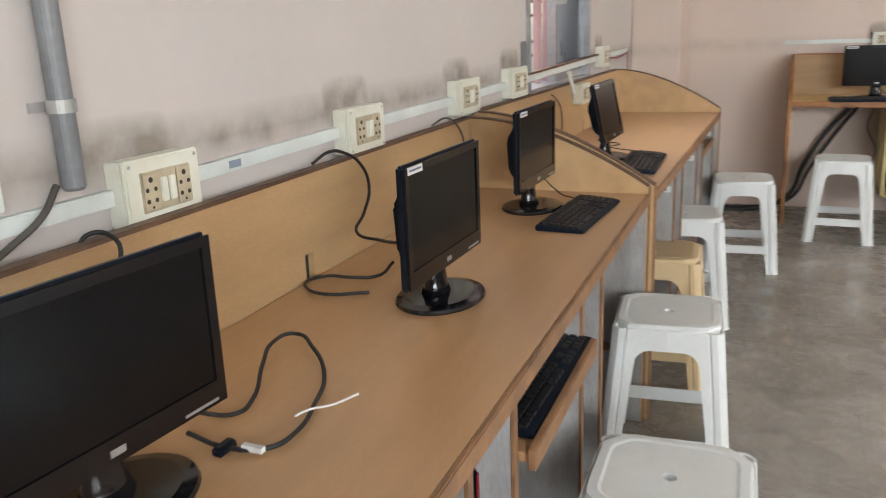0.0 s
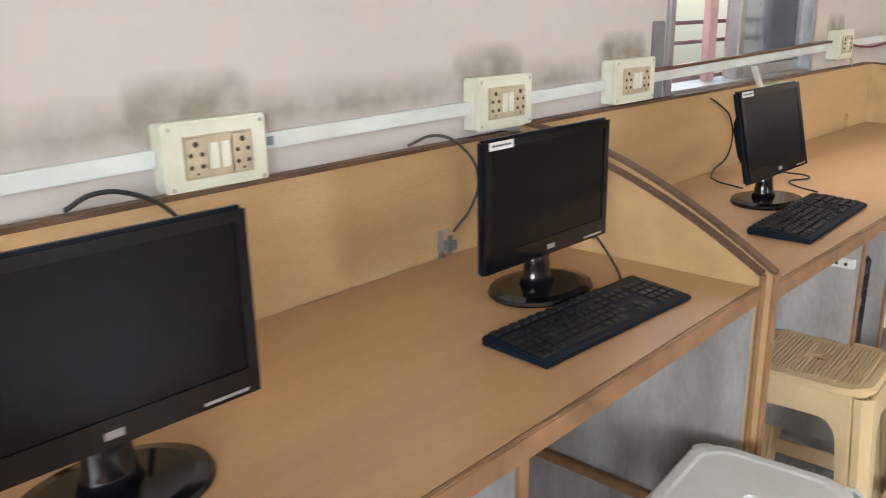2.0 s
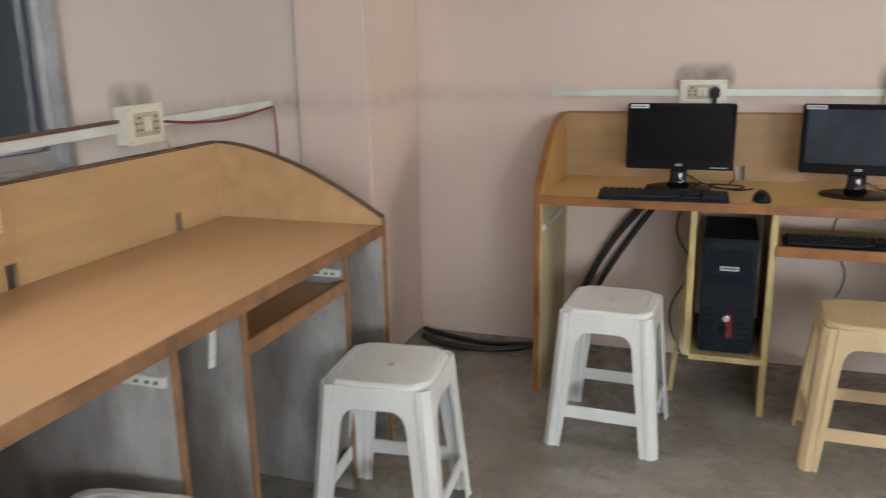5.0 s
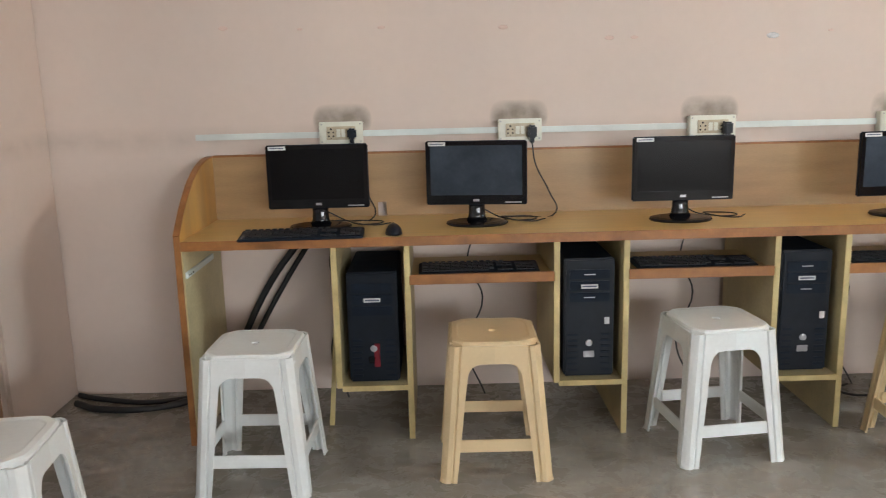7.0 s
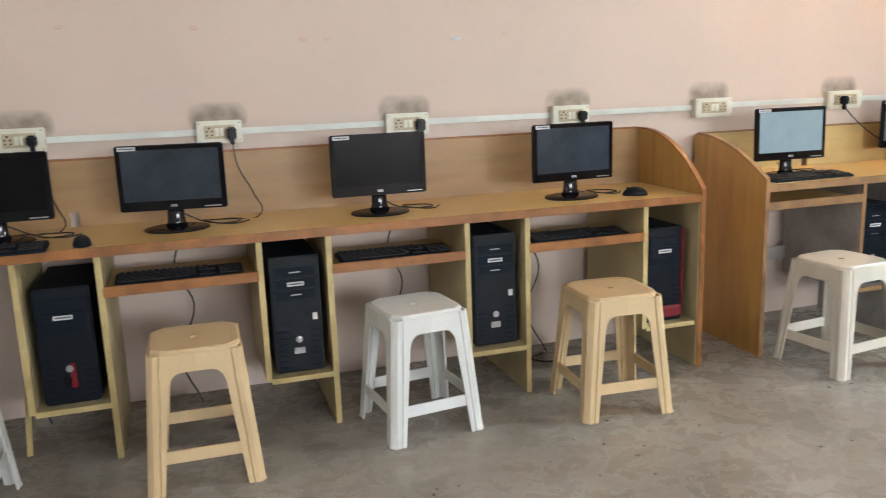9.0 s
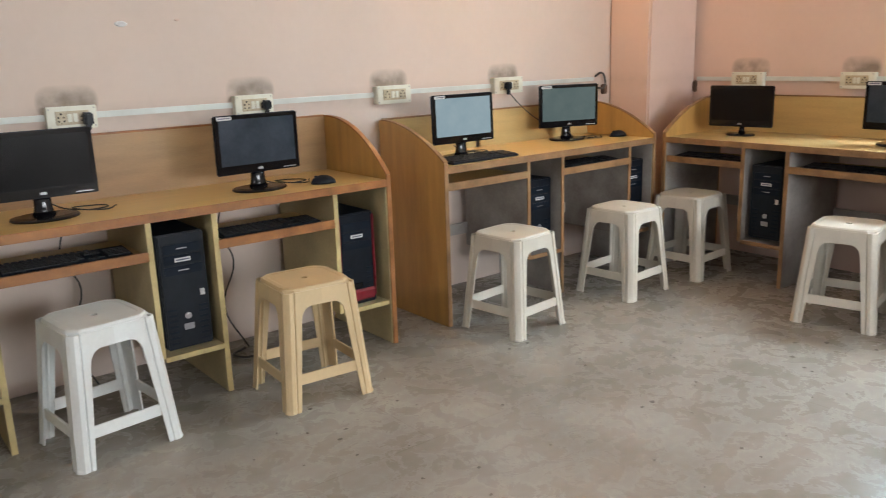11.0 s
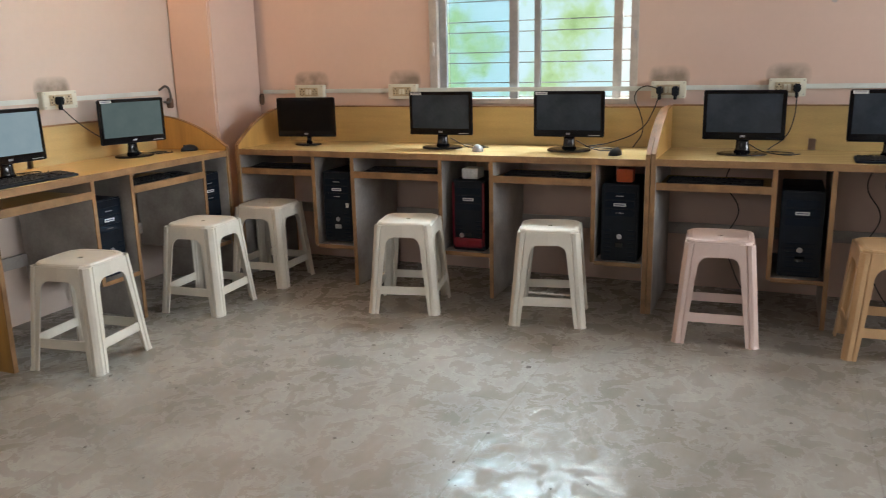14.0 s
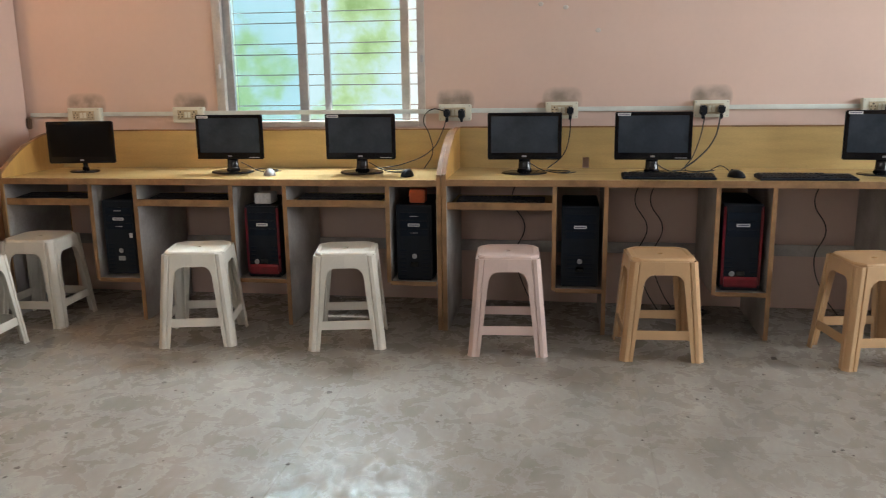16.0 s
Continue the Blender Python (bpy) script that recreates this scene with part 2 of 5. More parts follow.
def floor_mat():
    m = mat("worn_floor", (0.335, 0.315, 0.285), rough=0.42, vary=0.04, scale=0.9, bump=0.06, bscale=30, grain=0.12, dark=(0.30, 0.28, 0.25))
    nt = m.node_tree
    N, L = nt.nodes, nt.links
    p = N["Principled BSDF"]
    src = p.inputs["Base Color"].links[0].from_socket
    tc = N.new("ShaderNodeTexCoord")
    # rubbed streaks, drawn out one way
    mp = N.new("ShaderNodeMapping")
    mp.inputs["Scale"].default_value, mp.inputs["Rotation"].default_value = (5, 14, 1), (0, 0, 0.5)
    L.new(tc.outputs["Object"], mp.inputs["Vector"])
    st = N.new("ShaderNodeTexNoise")
    st.inputs["Scale"].default_value, st.inputs["Detail"].default_value, st.inputs["Distortion"].default_value = 1.6, 4, 0.0
    L.new(mp.outputs[0], st.inputs["Vector"])
    r = N.new("ShaderNodeValToRGB")
    r.color_ramp.elements[0].position, r.color_ramp.elements[1].position = 0.40, 0.66
    r.color_ramp.elements[0].color, r.color_ramp.elements[1].color = (0.93, 0.925, 0.915, 1), (1.04, 1.04, 1.04, 1)
    L.new(st.outputs["Fac"], r.inputs["Fac"])
    m1 = N.new("ShaderNodeMix")
    m1.data_type, m1.blend_type = "RGBA", "MULTIPLY"
    m1.inputs["Factor"].default_value = 1.0
    L.new(src, m1.inputs["A"])
    L.new(r.outputs[0], m1.inputs["B"])
    # sheet seams
    br = N.new("ShaderNodeTexBrick")
    br.offset = 0.5
    br.inputs["Scale"].default_value, br.inputs["Mortar Size"].default_value = 1.0, 0.0028
    br.inputs["Brick Width"].default_value, br.inputs["Row Height"].default_value = 2.4, 1.2
    L.new(tc.outputs["Object"], br.inputs["Vector"])
    m2 = N.new("ShaderNodeMix")
    m2.data_type = "RGBA"
    L.new(math_node(nt, "MULTIPLY", br.outputs["Fac"], 0.3), m2.inputs["Factor"])
    L.new(m1.outputs["Result"], m2.inputs["A"])
    m2.inputs["B"].default_value = (0.12, 0.10, 0.085, 1)
    L.new(m2.outputs["Result"], p.inputs["Base Color"])
    # swirls of dried mop water
    mo = N.new("ShaderNodeTexNoise")
    mo.inputs["Scale"].default_value, mo.inputs["Detail"].default_value, mo.inputs["Distortion"].default_value = 2.6, 10, 0.35
    L.new(tc.outputs["Object"], mo.inputs["Vector"])
    mr = N.new("ShaderNodeValToRGB")
    mr.color_ramp.elements[0].position, mr.color_ramp.elements[1].position = 0.36, 0.62
    mr.color_ramp.elements[0].color, mr.color_ramp.elements[1].color = (0.84, 0.825, 0.80, 1), (1.10, 1.10, 1.10, 1)
    L.new(mo.outputs["Fac"], mr.inputs["Fac"])
    m3 = N.new("ShaderNodeMix")
    m3.data_type, m3.blend_type = "RGBA", "MULTIPLY"
    m3.inputs["Factor"].default_value = 1.0
    L.new(m2.outputs["Result"], m3.inputs["A"])
    L.new(mr.outputs[0], m3.inputs["B"])
    L.new(m3.outputs["Result"], p.inputs["Base Color"])
    # polish worn through in swirls
    sw = N.new("ShaderNodeTexNoise")
    sw.inputs["Scale"].default_value, sw.inputs["Detail"].default_value, sw.inputs["Distortion"].default_value = 9.0, 12, 0.4
    L.new(tc.outputs["Object"], sw.inputs["Vector"])
    sw.inputs["Roughness"].default_value = 0.68
    rr = N.new("ShaderNodeMapRange")
    rr.inputs["From Min"].default_value, rr.inputs["From Max"].default_value = 0.45, 0.56
    rr.inputs["To Min"].default_value, rr.inputs["To Max"].default_value = 0.04, 0.8
    L.new(sw.outputs["Fac"], rr.inputs["Value"])
    L.remove(p.inputs["Roughness"].links[0])
    rq = N.new("ShaderNodeMapRange")
    rq.inputs["From Min"].default_value, rq.inputs["From Max"].default_value = 0.43, 0.58
    rq.inputs["To Min"].default_value, rq.inputs["To Max"].default_value = 0.42, 0.13
    L.new(sw.outputs["Fac"], rq.inputs["Value"])
    L.new(rq.outputs[0], p.inputs["Roughness"])
    L.new(rr.outputs[0], p.inputs["Specular IOR Level"])
    bm_n = N.new("ShaderNodeBump")
    fine = N.new("ShaderNodeTexNoise")
    fine.inputs["Scale"].default_value, fine.inputs["Detail"].default_value, fine.inputs["Distortion"].default_value = 8.0, 6, 0.6
    mp2 = N.new("ShaderNodeMapping")
    mp2.inputs["Scale"].default_value, mp2.inputs["Rotation"].default_value = (1.3, 2.2, 1), (0, 0, 0.9)
    L.new(tc.outputs["Object"], mp2.inputs["Vector"])
    L.new(mp2.outputs[0], fine.inputs["Vector"])
    bm_n.inputs["Strength"].default_value, bm_n.inputs["Distance"].default_value = 0.45, 0.004
    L.new(fine.outputs["Fac"], bm_n.inputs["Height"])
    L.new(bm_n.outputs[0], p.inputs["Normal"])
    return m


FLOOR = floor_mat()


# ---- mesh helpers ----
def box(bm, x0, x1, y0, y1, z0, z1):
    vs = [bm.verts.new((x, y, z)) for x in (x0, x1) for y in (y0, y1) for z in (z0, z1)]
    for f in ((0, 1, 3, 2), (4, 6, 7, 5), (0, 4, 5, 1), (2, 3, 7, 6), (0, 2, 6, 4), (1, 5, 7, 3)):
        bm.faces.new([vs[i] for i in f])
    return vs


def prism(bm, outline, x0, x1):
    """An outline of (y, z) points drawn out from x0 to x1."""
    a = [bm.verts.new((x0, y, z)) for y, z in outline]
    b = [bm.verts.new((x1, y, z)) for y, z in outline]
    bm.faces.new(a)
    bm.faces.new(b[::-1])
    n = len(outline)
    for i in range(n):
        bm.faces.new((a[i], b[i], b[(i + 1) % n], a[(i + 1) % n]))


def tube(bm, cx, cy, rings, seg=24):
    """Stacked elliptic rings of (z, rx, ry), closed at both ends."""
    rows = [[bm.verts.new((cx + rx * math.cos(2 * math.pi * i / seg), cy + ry * math.sin(2 * math.pi * i / seg), z)) for i in range(seg)] for z, rx, ry in rings]
    for a, b in zip(rows, rows[1:]):
        for i in range(seg):
            bm.faces.new((a[i], a[(i + 1) % seg], b[(i + 1) % seg], b[i]))
    bm.faces.new(rows[0][::-1])
    bm.faces.new(rows[-1])


def boxes(*bs):
    bm = bmesh.new()
    for b in bs:
        box(bm, *b)
    return bm


def part(name, bm, material, parent=None, label="", bevel=0.0, smooth=False):
    bmesh.ops.recalc_face_normals(bm, faces=bm.faces)
    if bevel:
        es = [e for e in bm.edges if len(e.link_faces) == 2 and e.calc_face_angle(0) > 0.5]
        bmesh.ops.bevel(bm, geom=es, offset=bevel, segments=2, affect="EDGES", clamp_overlap=True)
    me = bpy.data.meshes.new(name)
    bm.to_mesh(me)
    bm.free()
    me.materials.append(material)
    if smooth:
        me.polygons.foreach_set("use_smooth", [True] * len(me.polygons))
    ob = new(name, me)
    if parent:
        ob.parent = parent
    if label:
        tagged(ob, label)
    return ob


def thing(name, m, label, category, group="", kind=""):
    ob = new(name)
    ob.matrix_world = m
    ob.empty_display_size = 0.1
    return tagged(ob, label, category, group, kind)


def structure(name, bm, material, label, category, bevel=0.0):
    return tagged(part(name, bm, material, None, "", bevel), label, category, "", "structure")


def cable(name, pts, radius, material, label, parent=None):
    """A round cord laid smoothly through the points."""
    cu = bpy.data.curves.new(name, "CURVE")
    cu.dimensions, cu.bevel_depth, cu.bevel_resolution, cu.resolution_u = "3D", radius, 2, 6
    sp = cu.splines.new("BEZIER")
    sp.bezier_points.add(len(pts) - 1)
    for b, p in zip(sp.bezier_points, pts):
        b.co, b.handle_left_type, b.handle_right_type = p, "AUTO", "AUTO"
    cu.materials.append(material)
    ob = new(name, cu)
    if parent:
        ob.parent = parent
        return tagged(ob, label)
    return tagged(ob, label, "cable")


# ---- plan ----
XW, YN, XE, YS, ZC = -0.03, 6.19, 6.60, -2.2, 3.0   # faces of the walls, height of the ceiling
WT = 0.2

structure("floor", boxes((XW - WT, XE + WT, YS - WT, YN + WT, -0.12, 0.0)), FLOOR, "worn grey-brown sheet floor with scuffs and glossy patches", "floor")
structure("ceiling", boxes((XW - WT, XE + WT, YS - WT, YN + WT, ZC, ZC + 0.15)), CEIL, "plain off-white painted ceiling slab", "ceiling")
WA0, WA1, WAZ0, WAZ1 = 3.46, 4.50, 0.975, 2.15     # west window
WC0, WC1, WCZ0, WCZ1 = 3.475, 4.68, 0.985, 2.25     # east window
structure("wall_west", boxes((XW - WT, XW, YS - WT, WA0, 0, ZC), (XW - WT, XW, WA1, YN + WT, 0, ZC), (XW - WT, XW, WA0, WA1, 0, WAZ0), (XW - WT, XW, WA0, WA1, WAZ1, ZC)), WALL_WEST, "pale pink plaster wall with dusty smudges above its switchboards", "wall")
structure("wall_north", boxes((XW, XE, YN, YN + WT, 0, ZC)), WALL_NORTH, "pink painted plaster wall with small chips and dust smudges", "wall")
structure("wall_east", boxes((XE, XE + WT, YS - WT, WC0, 0, ZC), (XE, XE + WT, WC1, YN + WT, 0, ZC), (XE, XE + WT, WC0, WC1, 0, WCZ0), (XE, XE + WT, WC0, WC1, WCZ1, ZC)), WALL_EAST, "salmon pink plaster wall with a window opening", "wall")
# unseen wall; its two openings are added to let the fill lamps in
structure("wall_south", boxes((XW, 2.0, YS - WT, YS, 0, ZC), (4.0, 4.4, YS - WT, YS, 0, ZC), (6.0, XE, YS - WT, YS, 0, ZC), (2.0, 4.0, YS - WT, YS, 0, 1.2), (4.4, 6.0, YS - WT, YS, 0, 1.2), (2.0, 4.0, YS - WT, YS, 2.4, ZC), (4.4, 6.0, YS - WT, YS, 2.4, ZC)), WALL_PLAIN, "unseen pink plaster wall with two openings added for fill light", "wall")
structure("pillar_1", boxes((XW, 0.27, 5.66, YN, 0, ZC)), WALL_NORTH, "square pink plastered pillar in the room's corner", "pillar", 0.012)
structure("pillar_2", boxes((6.135, XE, 5.885, YN, 0, ZC)), WALL_EAST, "square salmon plastered pillar in the room's corner", "pillar", 0.012)

# paint chips and nail marks on the north wall
for x, z, w in ((1.0, 1.50, 0.02), (1.30, 1.49, 0.012), (1.62, 1.49, 0.016), (2.10, 1.48, 0.02), (2.52, 1.43, 0.02), (2.62, 1.43, 0.016), (3.17, 1.425, 0.026), (3.40, 1.44, 0.012), (4.3, 1.62, 0.01)):
    bm = bmesh.new()
    tube(bm, 0, 0, [(0, w, w * 0.45), (0.003, w * 0.8, w * 0.3)], 9)
    ob = tagged(part("paint_chip", bm, STICKER if w == 0.026 else WALL_EAST), "small pale chip where wall paint flaked off", "chip", "chips on the wall")
    ob.matrix_world = pose(x, YN - 0.0005, z, 90, 0, 0)
for y, z in ((2.85, 1.62), (2.72, 1.60), (2.55, 1.48), (2.62, 1.66)):
    bm = bmesh.new()
    tube(bm, 0, 0, [(0, 0.012, 0.014), (0.003, 0.008, 0.010)], 9)
    ob = tagged(part("wall_stain", bm, WALL_WEST), "small grey scuff on the pink wall paint", "stain", "scuffs on the wall")
    ob.matrix_world = pose(XE - 0.0005, y, z, 0, -90, 0)

# ---- windows ----
def bars(win, x, y0, y1, zs, r, material):
    for z in zs:
        bm = bmesh.new()
        box(bm, x - r, x + r, y0, y1, z - r, z + r)
        part("grille_bar", bm, material, win, bevel=r * 0.5)


w1 = thing("window_1", Matrix(), "aluminium sliding window, half open, with painted grille bars", "window", "", "structure")
for nm, b, m_ in (("frame_jamb", (XW - 0.11, XW + 0.012, WA0, WA0 + 0.03, WAZ0, WAZ1), ALU), ("frame_jamb", (XW - 0.11, XW + 0.012, WA1 - 0.03, WA1, WAZ0, WAZ1), ALU),
                  ("frame_sill", (XW - 0.11, XW + 0.012, WA0 + 0.03, WA1 - 0.03, WAZ0, WAZ0 + 0.025), ALU), ("frame_head", (XW - 0.11, XW + 0.012, WA0 + 0.03, WA1 - 0.03, WAZ1 - 0.03, WAZ1), ALU),
                  ("grille_post", (XW - 0.09, XW - 0.065, 3.845, 3.895, WAZ0 + 0.025, WAZ1 - 0.03), PINK_METAL), ("grille_post", (XW - 0.17, XW - 0.125, WA0 + 0.002, WA0 + 0.03, WAZ0, WAZ1), PINK_METAL),
                  ("sash_stile", (XW - 0.06, XW - 0.02, 3.955, 3.995, WAZ0 + 0.025, WAZ1 - 0.03), ALU), ("sash_stile", (XW - 0.10, XW - 0.065, 4.02, 4.06, WAZ0 + 0.025, WAZ1 - 0.03), PINK_METAL),
                  ("sash_stile", (XW - 0.06, XW - 0.02, 4.445, 4.47, WAZ0 + 0.025, WAZ1 - 0.03), ALU), ("sash_rail", (XW - 0.06, XW - 0.02, 3.995, 4.445, WAZ0 + 0.025, WAZ0 + 0.06), ALU)):
    part(nm, boxes(b), m_, w1, bevel=0.003)
g = part("pane", boxes((XW - 0.044, XW - 0.038, 3.995, 4.445, WAZ0 + 0.06, WAZ1 - 0.03)), GLASS_DARK, w1, "smoked dusty glass pane")
g.visible_shadow = False
# solid dark strip added in place of the overlapping panes
part("pane_overlap_strip", boxes((XW - 0.105, XW - 0.07, 4.31, 4.445, WAZ0 + 0.06, WAZ1 - 0.03)), PIPE, w1, "dark strip standing for the two overlapping panes", bevel=0.004)
part("latch", boxes((XW - 0.02, XW + 0.03, 3.962, 3.985, 1.33, 1.40)), STEEL, w1, bevel=0.003)
bars(w1, XW - 0.148, WA0 + 0.03, WA1 - 0.03, [1.0 + 0.001, 1.115, 1.175, 1.29, 1.35, 1.465, 1.525, 1.64, 1.70, 1.815, 1.875], 0.006, BAR)

w2 = thing("window_2", Matrix(), "aluminium sliding window with tinted dusty panes and outer grille", "window", "", "structure")
for nm, b, m_ in (("frame_jamb", (XE - 0.012, XE + 0.11, WC1 - 0.05, WC1, WCZ0, WCZ1), ALU_WARM), ("frame_jamb", (XE - 0.012, XE + 0.11, WC0, WC0 + 0.04, WCZ0, WCZ1), ALU_WARM),
                  ("frame_sill", (XE - 0.012, XE + 0.11, WC0 + 0.04, WC1 - 0.05, WCZ0, WCZ0 + 0.03), ALU_WARM), ("frame_head", (XE - 0.012, XE + 0.11, WC0 + 0.04, WC1 - 0.05, WCZ1 - 0.03, WCZ1), ALU_WARM),
                  ("sash_stile", (XE + 0.02, XE + 0.05, 4.585, 4.63, WCZ0 + 0.03, WCZ1 - 0.03), ALU), ("sash_stile", (XE + 0.02, XE + 0.05, 4.15, 4.20, WCZ0 + 0.03, WCZ1 - 0.03), ALU),
                  ("sash_stile", (XE + 0.06, XE + 0.09, 4.03, 4.065, WCZ0 + 0.03, WCZ1 - 0.03), ALU), ("sash_stile", (XE + 0.06, XE + 0.09, 3.575, 3.62, WCZ0 + 0.03, WCZ1 - 0.03), ALU_WARM)):
    part(nm, boxes(b), m_, w2, bevel=0.003)
for b in ((XE + 0.033, XE + 0.038, 4.20, 4.585, WCZ0 + 0.03, WCZ1 - 0.03), (XE + 0.073, XE + 0.078, 3.62, 4.03, WCZ0 + 0.03, WCZ1 - 0.03), (XE + 0.073, XE + 0.078, 4.065, 4.585, WCZ0 + 0.03, WCZ1 - 0.03)):
    g = part("pane", boxes(b), GLASS, w2, "dusty blue-tinted glass pane")
    g.visible_shadow = False
part("lock_handle", boxes((XE - 0.022, XE - 0.012, 4.645, 4.66, 1.26, 1.34)), STICKER, w2, bevel=0.003)
part("lock_handle", boxes((XE - 0.03, XE - 0.012, WC0 + 0.005, WC0 + 0.02, 1.33, 1.37)), ALU, w2, bevel=0.003)
bars(w2, XE + 0.15, WC0, WC1, [1.02, 1.10, 1.215, 1.275, 1.39, 1.45, 1.565, 1.625, 1.74, 1.80, 1.915, 1.975, 2.09, 2.15], 0.0032, ALU_WARM)

# unseen frames, added round the openings for the fill lamps
for i, (a, b) in enumerate(((2.0, 4.0), (4.4, 6.0))):
    w = thing("window_%d" % (3 + i), Matrix(), "unseen aluminium window frame added round a fill lamp's opening", "window", "", "structure")
    for nm, bb in (("frame_jamb", (a, a + 0.05, YS - 0.1, YS + 0.01, 1.2, 2.4)), ("frame_jamb", (b - 0.05, b, YS - 0.1, YS + 0.01, 1.2, 2.4)), ("frame_sill", (a + 0.05, b - 0.05, YS - 0.1, YS + 0.01, 1.2, 1.25)),
                   ("frame_head", (a + 0.05, b - 0.05, YS - 0.1, YS + 0.01, 2.35, 2.4)), ("mullion", ((a + b) / 2 - 0.03, (a + b) / 2 + 0.03, YS - 0.1, YS + 0.01, 1.25, 2.35))):
        part(nm, boxes(bb), ALU, w, bevel=0.003)


tagged(part("dark_strip", boxes((XW, XW + 0.008, 3.385, 3.445, 0.99, 1.19)), PIPE, bevel=0.003), "dark grey strip on the wall beside the window", "strip")

# ---- outside ----
def backdrop_mat(name, ramp, scale, strength):
    m = bpy.data.materials.new(name)
    m.use_nodes = True
    nt = m.node_tree
    nt.nodes.remove(nt.nodes["Principled BSDF"])
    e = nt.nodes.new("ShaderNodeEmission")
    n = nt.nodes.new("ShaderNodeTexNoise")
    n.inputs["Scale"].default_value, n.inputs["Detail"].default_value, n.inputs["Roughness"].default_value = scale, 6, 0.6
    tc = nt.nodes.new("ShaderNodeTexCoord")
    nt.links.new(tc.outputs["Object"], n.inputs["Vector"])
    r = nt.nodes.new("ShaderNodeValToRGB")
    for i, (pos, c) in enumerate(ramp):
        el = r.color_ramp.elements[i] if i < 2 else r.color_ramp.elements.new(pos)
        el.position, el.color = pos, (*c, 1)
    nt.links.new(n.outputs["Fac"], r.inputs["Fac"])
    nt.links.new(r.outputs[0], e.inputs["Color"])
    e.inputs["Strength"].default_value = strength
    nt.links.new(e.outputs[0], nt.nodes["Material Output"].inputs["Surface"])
    return m


# both backdrops give off their own glow in place of daylight on them
structure("backdrop_east", boxes((11.0, 11.05, -4, 12, -1, 9)), backdrop_mat("glowing_trees", [(0.30, (0.40, 0.52, 0.20)), (0.66, (0.92, 1.0, 1.0)), (0.42, (0.66, 0.80, 0.40)), (0.52, (0.83, 0.95, 0.93))], 1.3, 0.9), "glowing backdrop of blurred green trees beyond the window", "trees")
structure("backdrop_west", boxes((-6.05, -6.0, -4, 14, -1, 9)), backdrop_mat("glowing_building_front", [(0.3, (0.95, 0.90, 0.92)), (0.7, (1.0, 1.0, 1.0))], 0.8, 0.75), "glowing pale backdrop of a building front across the lane", "building")
WHITE_PAINT = mat("white_paint", (0.80, 0.78, 0.78), rough=0.6, vary=0.06)
RED_SHEET = mat("red_sheet", (0.62, 0.03, 0.06), rough=0.5, vary=0.12)
hoard = thing("patterned_fence", Matrix(), "red sheet fence with white criss-cross lattice", "fence")
part("sheet", boxes((-2.03, -2.0, 3.6, 5.68, 0.0, 1.19)), RED_SHEET, hoard)
for i in range(12):
    for s in (-1, 1):
        bm = boxes((-1.995, -1.985, -0.02, 0.02, -0.60, 0.60))
        bmesh.ops.rotate(bm, verts=bm.verts, cent=(-1.99, 0, 0), matrix=Matrix.Rotation(s * 0.42, 3, "X"))
        bmesh.ops.translate(bm, verts=bm.verts, vec=(0.0 if s > 0 else 0.012, 3.85 + 0.145 * i, 0.60))
        part("lattice_slat", bm, WHITE_PAINT, hoard)
for y in (4.75, 5.3):
    part("notice", boxes((-1.97, -1.965, y, y + 0.17, 0.72, 1.02)), WHITE_PAINT, hoard, "plain white notice sheet")
part("post", boxes((-1.96, -1.90, 5.05, 5.13, 0, 3.0)), PIPE, hoard, "grey-blue steel post", bevel=0.006)


# ---- desks ----
def rim(H, BT, D, p):
    """The swept upper edge of a desk's end panel, from its front (v=0) to the back board (v=D)."""
    pts = [(0.0, H + 0.02)]
    for i in range(1, 15):
        u = i / 14
        pts.append((D * u, H + 0.02 + (BT - H - 0.02) * (1 - (1 - u) ** p)))
    return pts


def band(bm, pts, x0, x1, t=0.004):
    """A strip of edging t thick, laid on the outside of a line of (y, z) points."""
    rows = []
    for i, (y, z) in enumerate(pts):
        a, b = pts[max(0, i - 1)], pts[min(len(pts) - 1, i + 1)]
        dy, dz = b[0] - a[0], b[1] - a[1]
        q = math.hypot(dy, dz)
        oy, oz = -dz / q * t, dy / q * t
        rows.append([bm.verts.new(c) for c in ((x0, y, z), (x1, y, z), (x1, y + oy, z + oz), (x0, y + oy, z + oz))])
    for a, b in zip(rows, rows[1:]):
        for i in range(4):
            bm.faces.new((a[i], a[(i + 1) % 4], b[(i + 1) % 4], b[i]))
    bm.faces.new(rows[0][::-1])
    bm.faces.new(rows[-1])


